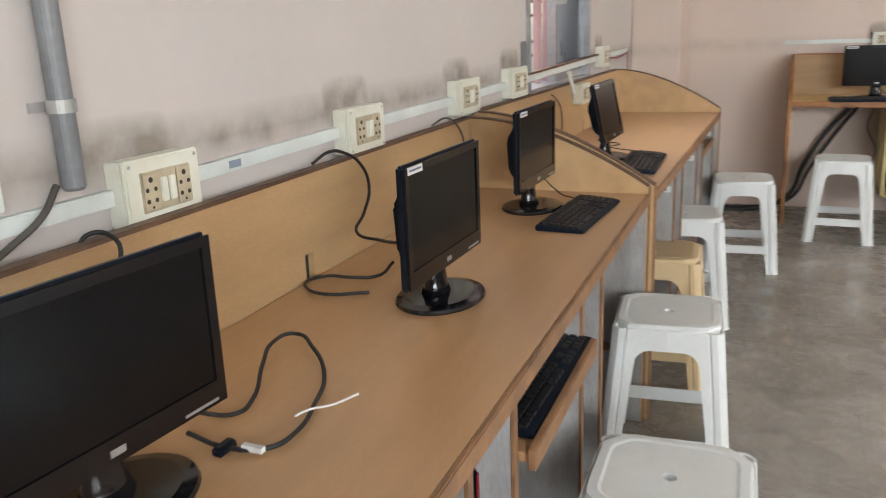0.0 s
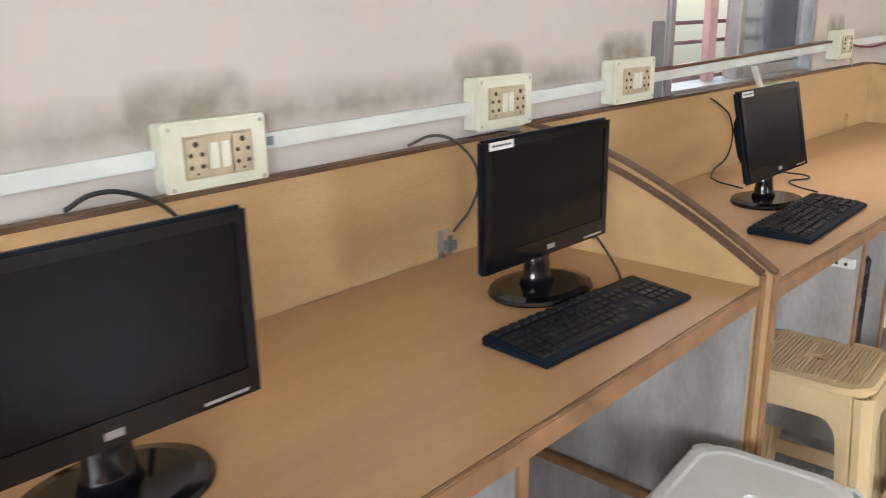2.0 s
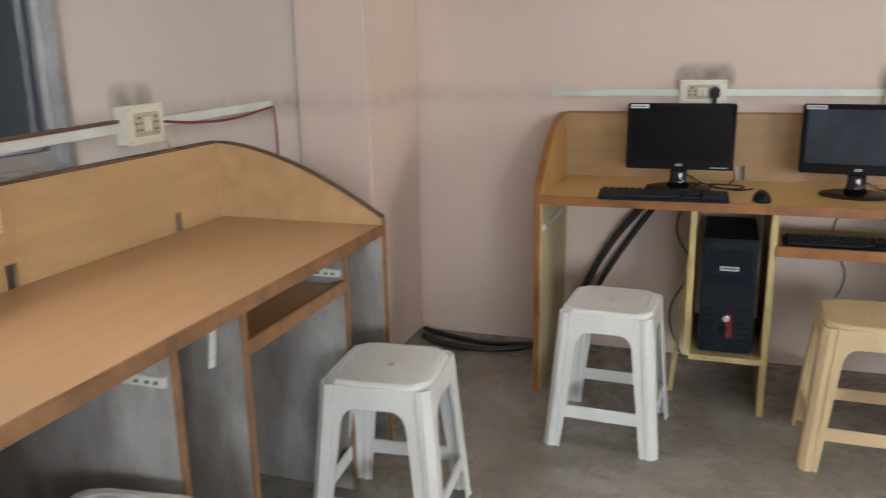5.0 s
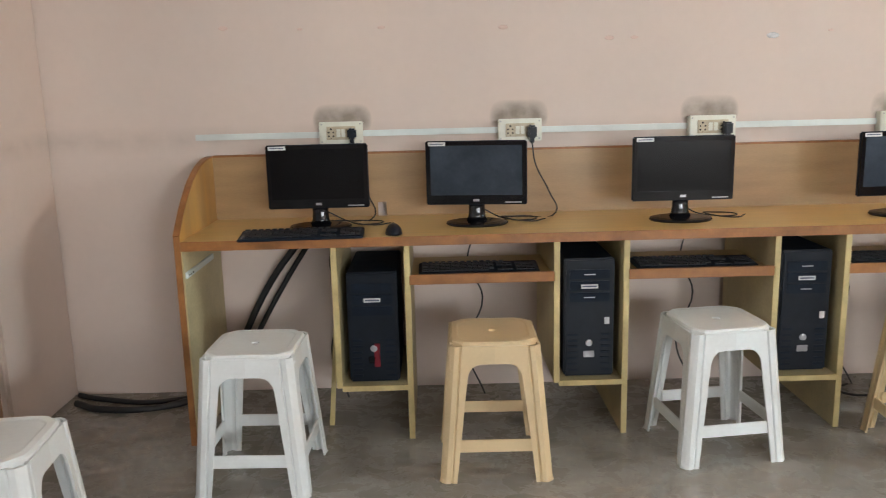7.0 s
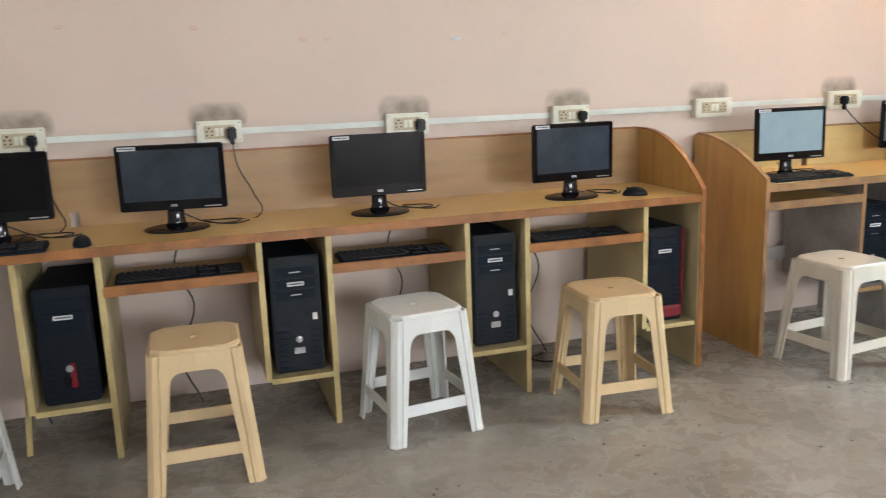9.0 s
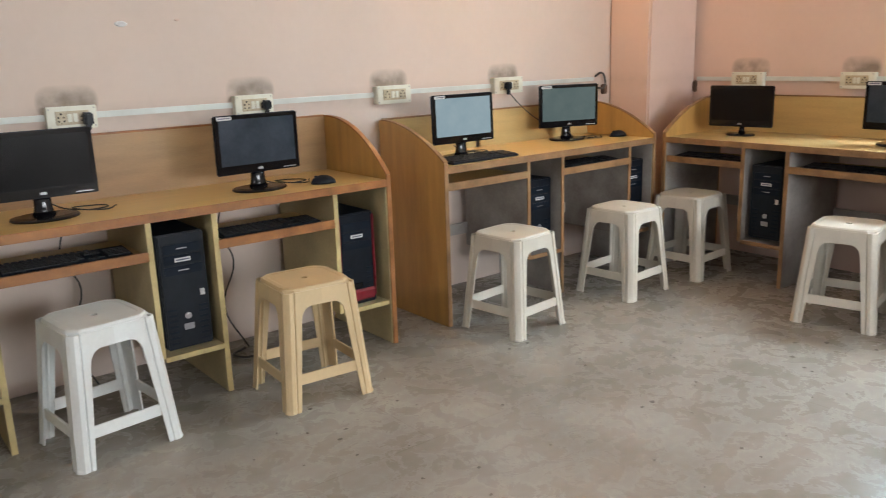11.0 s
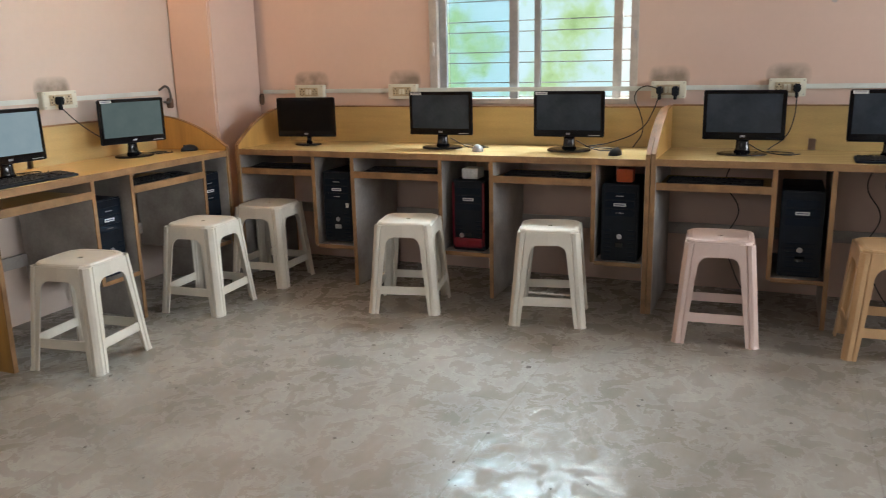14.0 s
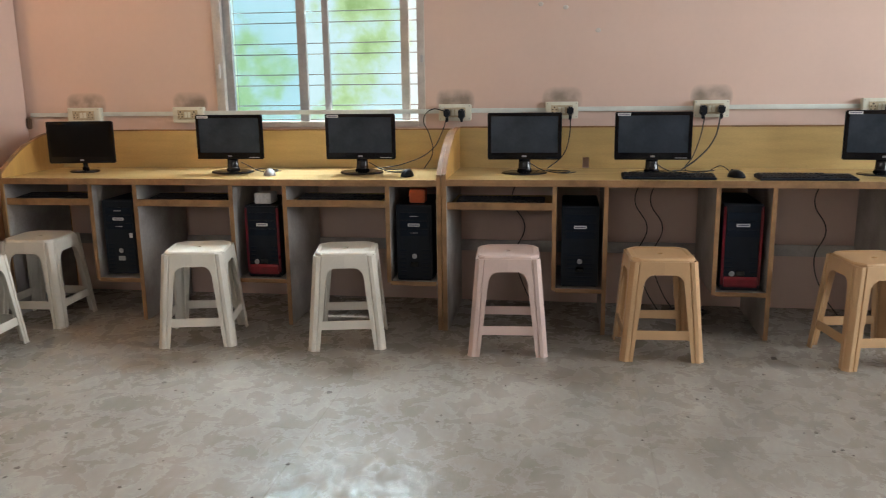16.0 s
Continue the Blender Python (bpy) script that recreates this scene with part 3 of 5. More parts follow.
def desk(m, u0, u1, D, H, BT, p, ends, panels, trays, shelves, rails, notches, mats, label, T=0.02, slots=()):
    """A row of study bays. u runs along the front, v back from it. ends: which ends carry a swept panel; panels: (u, floor level);
    trays: (from, to, level, pulled out by); shelves: (from, to, level); rails: u of slide rails left on a panel and their side."""
    top, board, liner, edge, side, rimmat, pedge = mats
    d = thing("computer_desk", m, label, "desk", "desks along the walls")
    # openings added through the top so slivers of sun reach the floor
    if slots:
        v0, v1 = 0.39, 0.43
        ends_u = [u0] + [c for a in slots for c in a] + [u1]
        solid = [(a, c, v0, v1, H - 0.022, H) for a, c in zip(ends_u[::2], ends_u[1::2])]
        t = part("tabletop", boxes((u0, u1, 0.004, v0, H - 0.022, H), (u0, u1, v1, D - 0.004, H - 0.022, H), *solid), top, d)
    else:
        t = part("tabletop", boxes((u0, u1, 0.004, D - 0.004, H - 0.022, H)), top, d, bevel=0.002)
    part("edge_strip", boxes((u0, u1, -0.004, 0.004, H - 0.032, H + 0.001)), edge, t, bevel=0.002)
    b = part("back_board", boxes((u0, u1, D, D + 0.014, H + 0.055, BT)), board, d)
    cuts = [u0] + [c for n in sorted(notches) for c in (n - 0.017, n + 0.017)] + [u1]
    for a, c in zip(cuts[::2], cuts[1::2]):
        part("lower_board", boxes((a, c, D, D + 0.014, H - 0.022, H + 0.055)), board, d)
    part("top_strip", boxes((u0, u1, D - 0.004, D + 0.022, BT, BT + 0.008)), rimmat, b, bevel=0.002)
    for e in ends:
        x0, x1 = (u0 - T, u0) if e == "l" else (u1, u1 + T)
        bm = bmesh.new()
        r = rim(H, BT, D, p)
        prism(bm, [(0, 0)] + r + [(D + 0.014, BT), (D + 0.014, 0)], x0, x1)
        s = part("end_panel", bm, side, d)
        bm = bmesh.new()
        band(bm, r, x0 - 0.001, x1 + 0.001, 0.006)
        part("rim_strip", bm, rimmat, s)
        bm = bmesh.new()
        box(bm, x0 - 0.001, x1 + 0.001, -0.005, 0.0, 0.0, H + 0.02)
        part("front_strip", bm, edge, s, bevel=0.001)
        inx = x1 if e == "l" else x0
        o = 0.004 if e == "l" else -0.004
        part("liner", boxes((min(inx, inx + o), max(inx, inx + o), 0.004, D, 0.002, H - 0.034)), liner, s)
    for u, low in panels:
        s = part("divider_panel", boxes((u - 0.009, u + 0.009, 0.012, D, low, H - 0.023)), liner, d)
        part("front_strip", boxes((u - 0.0105, u + 0.0105, 0.006, 0.012, low, H - 0.033)), pedge, s, bevel=0.001)
    for a, b, z, out in trays:
        tr = part("keyboard_tray", boxes((a + 0.014, b - 0.014, 0.02 - out, 0.36 - out, z - 0.016, z)), top, d, bevel=0.001)
        part("tray_lip", boxes((a + 0.004, b - 0.004, 0.006 - out, 0.02 - out, z - 0.024, z + 0.012)), edge, tr, bevel=0.002)
    for a, b, z in shelves:
        s = part("tower_shelf", boxes((a + 0.009, b - 0.009, 0.014, D - 0.02, z - 0.016, z)), liner, d)
        part("shelf_strip", boxes((a + 0.009, b - 0.009, 0.006, 0.014, z - 0.018, z + 0.002)), pedge, s, bevel=0.001)
    for u, z, sgn in rails:
        a, b = sorted((u + sgn * 0.0095, u + sgn * 0.022))
        bm = boxes((a, b, 0.02, 0.36, z - 0.004, z + 0.018))
        r = part("slide_rail", bm, CASING, d, "pale metal slide rail of a missing tray", bevel=0.002)
        for v in (0.035, 0.055, 0.08):
            c0, c1 = sorted((u + sgn * 0.022, u + sgn * 0.0235))
            part("screw_hole", boxes((c0, c1, v, v + 0.007, z + 0.003, z + 0.010)), HOLE, r)
    # batten along the wall at the back
    if liner is not CREAM_LAM:
        part("back_rail", boxes((u0, u1, D - 0.014, D, 0.30, 0.36)), liner, d)
    return d


FA, FB, FC = 0.572, 5.65, 6.01     # desk fronts
DA, DB, DC = 0.558, 0.495, 0.545   # depth to the back board
MA1, MA, MB, MC = pose(0.631, 0, 0, 0, 0, 91.5), pose(FA, 0, 0, 0, 0, 90), pose(0, FB, 0), pose(FC, 0, 0, 0, 0, -90)
ma = (WOOD_A, WOOD_A_BOARD, GREY_LAM, EDGE_A, WOOD_A_BOARD, EDGE_DARK, EDGE_A)
mb = (WOOD_B, WOOD_B_BOARD, CREAM_LAM, EDGE_B, WOOD_SIDE, EDGE_B, EDGE_CREAM)
mb2 = (WOOD_B, WOOD_C_BOARD, WARM_LAM, EDGE_C, WOOD_SIDE, EDGE_C, EDGE_C)
mc = (WOOD_C, WOOD_C_BOARD, WARM_LAM, EDGE_C, WOOD_SIDE, EDGE_C, EDGE_C)
HA, HB, HB2, HC = 0.75, 0.75, 0.765, 0.76
west_desk = desk(MA1, -0.2, 2.783, DA, HA, 0.97, 1.8, "lr", [(0.2, 0.2), (0.73, 0.2), (1.22, 0.2), (1.42, 0), (1.90, 0.2), (2.11, 0)],
     [(1.42, 1.90, 0.62, 0.03)], [(1.22, 1.42, 0.2), (1.90, 2.11, 0.2)], [], [0.9, 1.77, 2.57], ma,
     "tan laminate computer desk with worn grey inner panels")
part("brace", boxes((2.758, 2.776, 0.08, 0.55, 0.245, 0.268)), EDGE_A, west_desk, bevel=0.002)
desk(MA, 2.825, 5.05, DA, HA, 0.985, 1.7, "lr", [(3.345, 0.2), (3.565, 0), (4.06, 0.2), (4.30, 0), (4.81, 0)],
     [(4.30, 4.81, 0.635, 0.0)], [(3.345, 3.565, 0.2), (4.06, 4.30, 0.2)], [(3.345, 0.65, -1), (4.06, 0.65, -1), (4.81, 0.66, -1)], [3.30, 4.22, 4.83], ma,
     "tan laminate computer desk with missing keyboard trays under a window")
desk(MB, 0.93, 4.04, DB, HB, 1.0, 2.3, "lr", [(1.455, 0.2), (1.71, 0), (2.235, 0.2), (2.48, 0), (3.01, 0.2), (3.258, 0), (3.785, 0.2)],
     [(1.71, 2.235, 0.6, 0), (2.48, 3.01, 0.6, 0), (3.258, 3.785, 0.6, 0)], [(1.455, 1.71, 0.205), (2.235, 2.48, 0.205), (3.01, 3.258, 0.20), (3.785, 4.04, 0.205)], [(0.92, 0.62, 1)], [1.6], mb,
     "honey laminate computer desk with orange edging and cream inner panels")
desk(MB, 4.38, 5.885, DB, HB2, 0.955, 2.0, "lr", [(4.905, 0.23), (5.15, 0), (5.69, 0.23)],
     [(4.38, 4.905, 0.675, 0), (5.15, 5.69, 0.66, 0)], [(4.905, 5.15, 0.245), (5.69, 5.885, 0.245)], [], [5.0], mb2,
     "honey laminate computer desk with two bays and a plain wooden side")
desk(MC, -5.655, -3.325, DC, HC, 0.968, 2.2, "lr", [(-5.165, 0.22), (-4.915, 0), (-4.39, 0.235), (-4.105, 0), (-3.575, 0.24)],
     [(-5.655, -5.165, 0.64, 0), (-4.915, -4.39, 0.64, 0), (-4.105, -3.575, 0.645, 0)], [(-5.165, -4.915, 0.225), (-4.39, -4.105, 0.24), (-3.575, -3.325, 0.245)], [], [-4.6], mc,
     "pale yellow laminate computer desk with three bays below a window", slots=((-4.42, -4.35), (-3.91, -3.69), (-3.565, -3.545)))
desk(MC, -3.28, -0.25, DC, HC + 0.004, 0.978, 2.2, "lr", [(-2.755, 0.22), (-2.512, 0), (-2.0, 0.22), (-1.75, 0), (-1.2, 0.22), (-0.95, 0)],
     [(-3.28, -2.755, 0.64, 0)], [(-2.755, -2.512, 0.228), (-2.0, -1.75, 0.23), (-1.2, -0.95, 0.23)], [], [-2.6], mc,
     "pale yellow laminate computer desk with open bays and missing trays")


# ---- stools ----
def make_stool(m, material, label, category="stool", ribbed=False, group="plastic stools at the desks"):
    d = thing("plastic_stool", m, label, category, group)
    HT, a, f = 0.46, 0.14, 0.178
    bm = bmesh.new()
    # seat: cut-cornered square with a finger hole
    seg = 48
    def ring(r_in, z, hole=False):
        out = []
        for i in range(seg):
            an = 2 * math.pi * i / seg
            c, s = math.cos(an), math.sin(an)
            if hole:
                out.append(bm.verts.new((0.013 * c, 0.013 * s, z)))
            else:
                q = min(r_in / max(abs(c), abs(s)), (1.70 * r_in) / (abs(c) + abs(s)))
                out.append(bm.verts.new((q * c, q * s, z)))
        return out
    rows = [ring(0, HT - 0.02, True), ring(0, HT - 0.003, True), ring(a - 0.028, HT - 0.001), ring(a - 0.022, HT + 0.001), ring(a - 0.005, HT), ring(a, HT - 0.006), ring(a + 0.004, HT - 0.035), ring(a - 0.004, HT - 0.034), ring(a - 0.012, HT - 0.02)]
    for A_, B_ in zip(rows, rows[1:] + rows[:1]):
        for i in range(seg):
            bm.faces.new((A_[i], A_[(i + 1) % seg], B_[(i + 1) % seg], B_[i]))
    part("seat", bm, material, d, smooth=False)
    if ribbed:
        bm = bmesh.new()
        for i in range(25):
            x = -0.108 + 0.009 * i
            if abs(x) < 0.019:
                box(bm, x - 0.0023, x + 0.0023, -0.108, -0.019, HT - 0.004, HT + 0.0028)
                box(bm, x - 0.0023, x + 0.0023, 0.019, 0.108, HT - 0.004, HT + 0.0028)
            else:
                box(bm, x - 0.0023, x + 0.0023, -0.108, 0.108, HT - 0.004, HT + 0.0028)
        tagged(part("ribbing", bm, material, d, "raised ribs moulded across the seat"), kind="stuff")
    leg_me = None
    zs = [0.0, 0.012, 0.08, 0.2, 0.345, 0.36, 0.371, 0.38, 0.387, 0.39, 0.3901, HT - 0.012]
    for k in range(4):
        if leg_me is None:
            bm = bmesh.new()
            rows = []
            for z in zs:
                h = f + (a - f) * (z / HT)
                w = 0.058 - 0.016 * (1 - z / HT)
                if z > 0.345:
                    q = min(1.0, (z - 0.345) / 0.045)
                    w += 0.036 * (1 - math.sqrt(max(0, 1 - q * q)))
                inner = max(0.0, h - 0.008 - w)
                if z > 0.39:
                    inner = 0.0
                c = 0.022
                g = 0.003 if z < 0.01 else 0.0
                pts = [(inner, h), (h - c - 0.017, h), (h - c - 0.012, h - 0.005), (h - c - 0.006, h + 0.001), (h - c + 0.006, h + 0.001 + g), (h - 0.007 + g, h - 0.007 + g),
                       (h + 0.001 + g, h - c + 0.006), (h + 0.001, h - c - 0.006), (h - 0.005, h - c - 0.012), (h, h - c - 0.017), (h, inner)]
                rows.append([bm.verts.new((x, y, z)) for x, y in pts])
            for A_, B_ in zip(rows, rows[1:]):
                for i in range(10):
                    bm.faces.new((A_[i], A_[i + 1], B_[i + 1], B_[i]))
            leg = part("leg", bm, material, d)
            leg_me = leg.data
        else:
            leg = new("leg", leg_me)
            leg.parent = d
        leg.matrix_basis = Matrix.Rotation(k * math.pi / 2, 4, "Z")
        sd = leg.modifiers.new("wall", "SOLIDIFY")
        sd.thickness, sd.offset = 0.007, 0
    st_me = None
    for k in range(4):
        if st_me is None:
            bm = bmesh.new()
            h = f + (a - f) * (0.125 / HT)
            vs = box(bm, -(h - 0.05), h - 0.05, h - 0.009, h - 0.001, 0.10, 0.142)
            st = part("stretcher", bm, material, d, bevel=0.002)
            st_me = st.data
        else:
            st = new("stretcher", st_me)
            st.parent = d
        st.matrix_basis = Matrix.Rotation(k * math.pi / 2, 4, "Z")
    return d


W1 = make_stool(pose(0.78, 1.71, 0, 0, 0, 2), ST_WHITE, "off-white plastic stool with a scuffed seat")
BG = make_stool(pose(1.993, 5.485, 0, 0, 0, -1), ST_BEIGE, "beige plastic stool with four splayed legs")
RB = make_stool(pose(0.532, 3.225, 0, 0, 0, 4), ST_BEIGE, "beige plastic stool with a ribbed seat", ribbed=True)
IV = make_stool(pose(4.612, 5.468, 0, 0, 0, 7), ST_IVORY, "ivory plastic stool with four splayed legs")
PK = make_stool(pose(5.825, 2.963, 0, 0, 0, -86), ST_PINK, "pinkish plastic stool with four splayed legs")
W2 = make_stool(pose(1.222, 5.418, 0, 0, 0, -2), ST_WHITE, "white plastic stool with four splayed legs")
TN = make_stool(pose(5.832, 2.277, 0, 0, 0, 3), ST_TAN, "tan plastic stool with four splayed legs")
for src, spots in ((W1, ((0.656, 2.595, 6), (0.553, 3.845, 8), (0.73, 4.708, 5))), (W2, ((2.765, 5.555, 7),)), (BG, ((3.509, 5.458, -4),)),
                   (IV, ((5.43, 5.48, 4), (5.985, 5.455, 3), (5.785, 4.47, 12), (5.825, 3.738, 11))), (TN, ((5.83, 1.37, 10),))):
    for x, y, r in spots:
        copy_thing(src, pose(x, y, 0, 0, 0, r))


# ---- monitors ----
SC = Matrix.Scale(0.925, 4)


def make_monitor(m, label, screen=SCREEN, tilt=0.0, swivel=0.0, slim=False, tag=True, low=0.0):
    d = thing("monitor", m, label, "monitor", "computer monitors")
    w, h, z0 = (0.185, 0.23, 0.05) if slim else (0.187, 0.236, 0.074)
    z0 -= low
    head = Matrix.Translation((0, 0, z0 + 0.05)) @ Matrix.Rotation(radians(swivel), 4, "Z") @ Matrix.Rotation(radians(-tilt), 4, "X") @ Matrix.Translation((0, 0, -0.05))
    bm = boxes((-w, w, -0.018, -0.002, 0, h))
    c = part("casing", bm, BLACK, d, bevel=0.005)
    c.matrix_basis = head
    bm = bmesh.new()
    prism(bm, [(-0.003, 0.02), (0.03, 0.06), (0.035, 0.15), (-0.003, h - 0.02)], -w * 0.72, w * 0.72)
    part("rear_shell", bm, BLACK_MATTE, c, bevel=0.006)
    # raised bezel round the panel
    b0 = 0.036
    bm = boxes((-w + 0.003, w - 0.003, -0.022, -0.018, 0.003, b0), (-w + 0.003, w - 0.003, -0.022, -0.018, h - 0.017, h - 0.003),
               (-w + 0.003, -w + 0.018, -0.022, -0.018, b0, h - 0.017), (w - 0.018, w - 0.003, -0.022, -0.018, b0, h - 0.017))
    part("bezel", bm, BLACK_GLOSS, c)
    part("screen", boxes((-w + 0.018, w - 0.018, -0.0195, -0.018, b0, h - 0.017)), screen, c, "dark switched-off panel")
    part("badge", boxes((-0.011, 0.011, -0.0228, -0.022, 0.013, 0.022)), CHROME, c)
    part("button_bar", boxes((w - 0.08, w - 0.02, -0.0226, -0.022, 0.008, 0.012)), CHROME if tag else BLACK, c)
    if tag:
        s = part("sticker", boxes((-w + 0.012, -w + 0.075, -0.0226, -0.022, h - 0.018, h - 0.004)), STICKER, c)
        part("print_bar", boxes((-w + 0.018, -w + 0.068, -0.0232, -0.0226, h - 0.0125, h - 0.009)), INK, s)
    bm = bmesh.new()
    if slim:
        tube(bm, 0, 0.012, [(0.010, 0.022, 0.014), (0.03, 0.015, 0.010), (0.075, 0.014, 0.008)], 16)
    else:
        tube(bm, 0, 0.01, [(0.012, 0.040, 0.030), (0.03, 0.032, 0.024), (0.055, 0.030, 0.020), (0.10, 0.030, 0.016)], 20)
    part("neck", bm, BLACK_GLOSS, d, smooth=True)
    bm = bmesh.new()
    rx, ry = (0.085, 0.06) if slim else (0.116, 0.09)
    tube(bm, 0, 0.0, [(0, rx * 0.97, ry * 0.97), (0.004, rx, ry), (0.010, rx * 0.97, ry * 0.97), (0.0135, rx * 0.8, ry * 0.78)], 40)
    part("base", bm, BLACK_GLOSS, d)
    return d


def lit_mat(name, c0, c1, strength):
    m = backdrop_mat(name, [(0.35, c0), (0.7, c1)], 6.0, strength)
    return m


LIT_PALE = lit_mat("lit_pale_screen", (0.42, 0.58, 0.66), (0.55, 0.70, 0.76), 0.42)
LIT_DIM = lit_mat("lit_dim_screen", (0.20, 0.28, 0.28), (0.28, 0.36, 0.35), 0.32)
LM = "black flat-screen monitor on a round glossy base, switched off"
make_monitor(pose(0.274, 0.953, HA, 0, 0, 90) @ SC, LM, swivel=-4, low=0.012)
make_monitor(pose(0.34, 1.72, HA, 0, 0, 90) @ SC, LM, swivel=0, low=0.004)
make_monitor(pose(0.277, 2.522, HA, 0, 0, 90) @ SC, LM, swivel=0, tilt=0, low=0.0)
make_monitor(pose(0.30, 3.42, HA, 0, 0, 90) @ SC, "black flat-screen monitor with its screen tilted back", swivel=0, tilt=12)
for x, y, r in ((1.385, 5.89, 0), (1.97, 5.885, -8), (2.725, 5.86, 0), (3.545, 5.85, 3)):
    make_monitor(pose(x, y, HB, 0, 0, 0), LM, swivel=r, screen=SCREEN_SHEEN if x in (1.97, 3.545) else SCREEN)
make_monitor(pose(4.655, 5.87, HB2), "black flat-screen monitor showing a pale blue screen", swivel=-2, screen=LIT_PALE, tilt=2)
make_monitor(pose(5.54, 5.99, HB2), "black flat-screen monitor showing a dim grey screen", swivel=-18, screen=LIT_DIM)
make_monitor(pose(6.30, 5.36, HC, 0, 0, -90), "slim black monitor on a small oval foot, tilted slightly", slim=True, swivel=8, tag=False)
for y, r, tg in ((4.49, 0, 1), (3.77, 0, 1), (2.915, 0, 0), (2.28, 0, 1), (1.20, -6, 1)):
    make_monitor(pose(6.30, y, HC, 0, 0, -90), LM, swivel=r, tag=bool(tg), screen=SCREEN_SHEEN)


# ---- keyboards, mice ----
KEY_BM = {}


def key_mesh(w):
    if w not in KEY_BM:
        bm = bmesh.new()
        h = 0.0045
        lo = [bm.verts.new((x, y, 0)) for x, y in ((-w / 2, -0.0075), (w / 2, -0.0075), (w / 2, 0.0075), (-w / 2, 0.0075))]
        hi = [bm.verts.new((x * 0.84, y * 0.8, h)) for x, y in ((-w / 2, -0.0075), (w / 2, -0.0075), (w / 2, 0.0075), (-w / 2, 0.0075))]
        bm.faces.new(hi)
        for i in range(4):
            bm.faces.new((lo[i], lo[(i + 1) % 4], hi[(i + 1) % 4], hi[i]))
        me = bpy.data.meshes.new("key")
        bm.to_mesh(me)
        bm.free()
        me.materials.append(KEYCAP)
        KEY_BM[w] = me
    return KEY_BM[w]


def key_layout():
    rows = []
    for r in range(5):
        y = -0.045 + 0.0185 * r
        x = -0.205
        n = 0
        if r == 0:
            for w in (0.022, 0.018, 0.022, 0.105, 0.022, 0.018, 0.022):
                rows.append((x + w / 2, y, w - 0.002))
                x += w + 0.0015
        else:
            while x < 0.045:
                w = 0.026 if n == 0 else 0.018
                rows.append((x + w / 2, y, w - 0.002))
                x += w + 0.0015
                n += 1
        for cx in (0.075, 0.0935, 0.112):
            if r in (0, 3, 4) or (r == 1 and cx == 0.0935):
                rows.append((cx, y, 0.016))
        for cx in (0.142, 0.1605, 0.179, 0.1975):
            rows.append((cx, y, 0.016))
    for i in range(13):
        rows.append((-0.197 + 0.0235 * i, 0.055, 0.016))
    return rows


def make_keyboard(m, label, singly=False, worn=False):
    d = thing("keyboard", m, label, "keyboard", "computer keyboards")
    bm = bmesh.new()
    prism(bm, [(-0.07, 0), (-0.07, 0.007), (-0.06, 0.010), (0.06, 0.019), (0.07, 0.016), (0.07, 0)], -0.216, 0.216)
    part("tray_body", bm, BLACK_MATTE, d, bevel=0.003)
    lift = lambda y: 0.0143 + y * 0.075
    if singly:
        for x, y, w in key_layout():
            k = new("key", key_mesh(round(w, 3)))
            k.parent = d
            k.matrix_basis = pose(x, y, lift(y), 4.7)
    else:
        bm = bmesh.new()
        for x, y, w in key_layout():
            box(bm, x - w / 2, x + w / 2, y - 0.0072, y + 0.0072, lift(y) - 0.002, lift(y) + 0.0045)
        part("keys", bm, KEYCAP if not worn else CHROME, d, "worn keys shining in the light" if worn else "")
    return d


make_keyboard(pose(0.432, 2.458, HA, 0, 0, 88) @ Matrix.Scale(0.9, 4), "black computer keyboard lying on the tan desk", True)
make_keyboard(pose(0.45, 3.31, HA, 0, 0, 93) @ Matrix.Scale(0.97, 4), "black computer keyboard lying on the tan desk", True)
make_keyboard(pose(0.53, 1.69, 0.62, 0, 0, 90), "black computer keyboard on a pulled-out tray", True)
LK = "black computer keyboard on a desk's sliding tray"
make_keyboard(pose(1.345, 5.70, HB, 0, 0, 3), "black slim keyboard near the desk's front edge")
kb = make_keyboard(pose(1.965, 5.76, 0.6), LK)
for x in (2.745, 3.52):
    copy_thing(kb, pose(x, 5.76, 0.6))
copy_thing(kb, pose(5.42, 5.75, 0.66))
make_keyboard(pose(4.655, 5.755, HB2, 0, 0, 2), "black computer keyboard in front of a monitor")
for y, z in ((5.41, 0.64), (4.65, 0.64), (3.84, 0.645), (3.02, 0.64)):
    if y in (4.65, 3.84):
        make_keyboard(pose(6.12, y, z, 0, 0, -90), LK + ", lit from the window")
    else:
        copy_thing(kb, pose(6.12, y, z, 0, 0, -90))
make_keyboard(pose(6.12, 2.22, HC + 0.004, 0, 0, -91), "black slim keyboard near the desk's front edge")
make_keyboard(pose(6.11, 1.60, HC + 0.004, 0, 0, -89), "black slim keyboard near the desk's front edge")


def make_mouse(m, label="black computer mouse on the desktop", mt=BLACK):
    d = thing("computer_mouse", m, label, "mouse", "computer mice")
    bm = bmesh.new()
    bmesh.ops.create_uvsphere(bm, u_segments=20, v_segments=12, radius=1)
    for v in bm.verts:
        x, y, z = v.co
        v.co = (x * 0.03 * (1 - 0.12 * y), y * 0.054, max(0, z) * 0.036 + 0.001)
    part("shell", bm, mt, d, smooth=True)
    bm = bmesh.new()
    tube(bm, 0, 0, [(-0.003, 0.007, 0.007), (0.003, 0.007, 0.007)], 12)
    w = part("scroll_wheel", bm, BLACK_MATTE, d)
    w.matrix_basis = pose(0, 0.03, 0.029, 0, 90, 0)
    return d


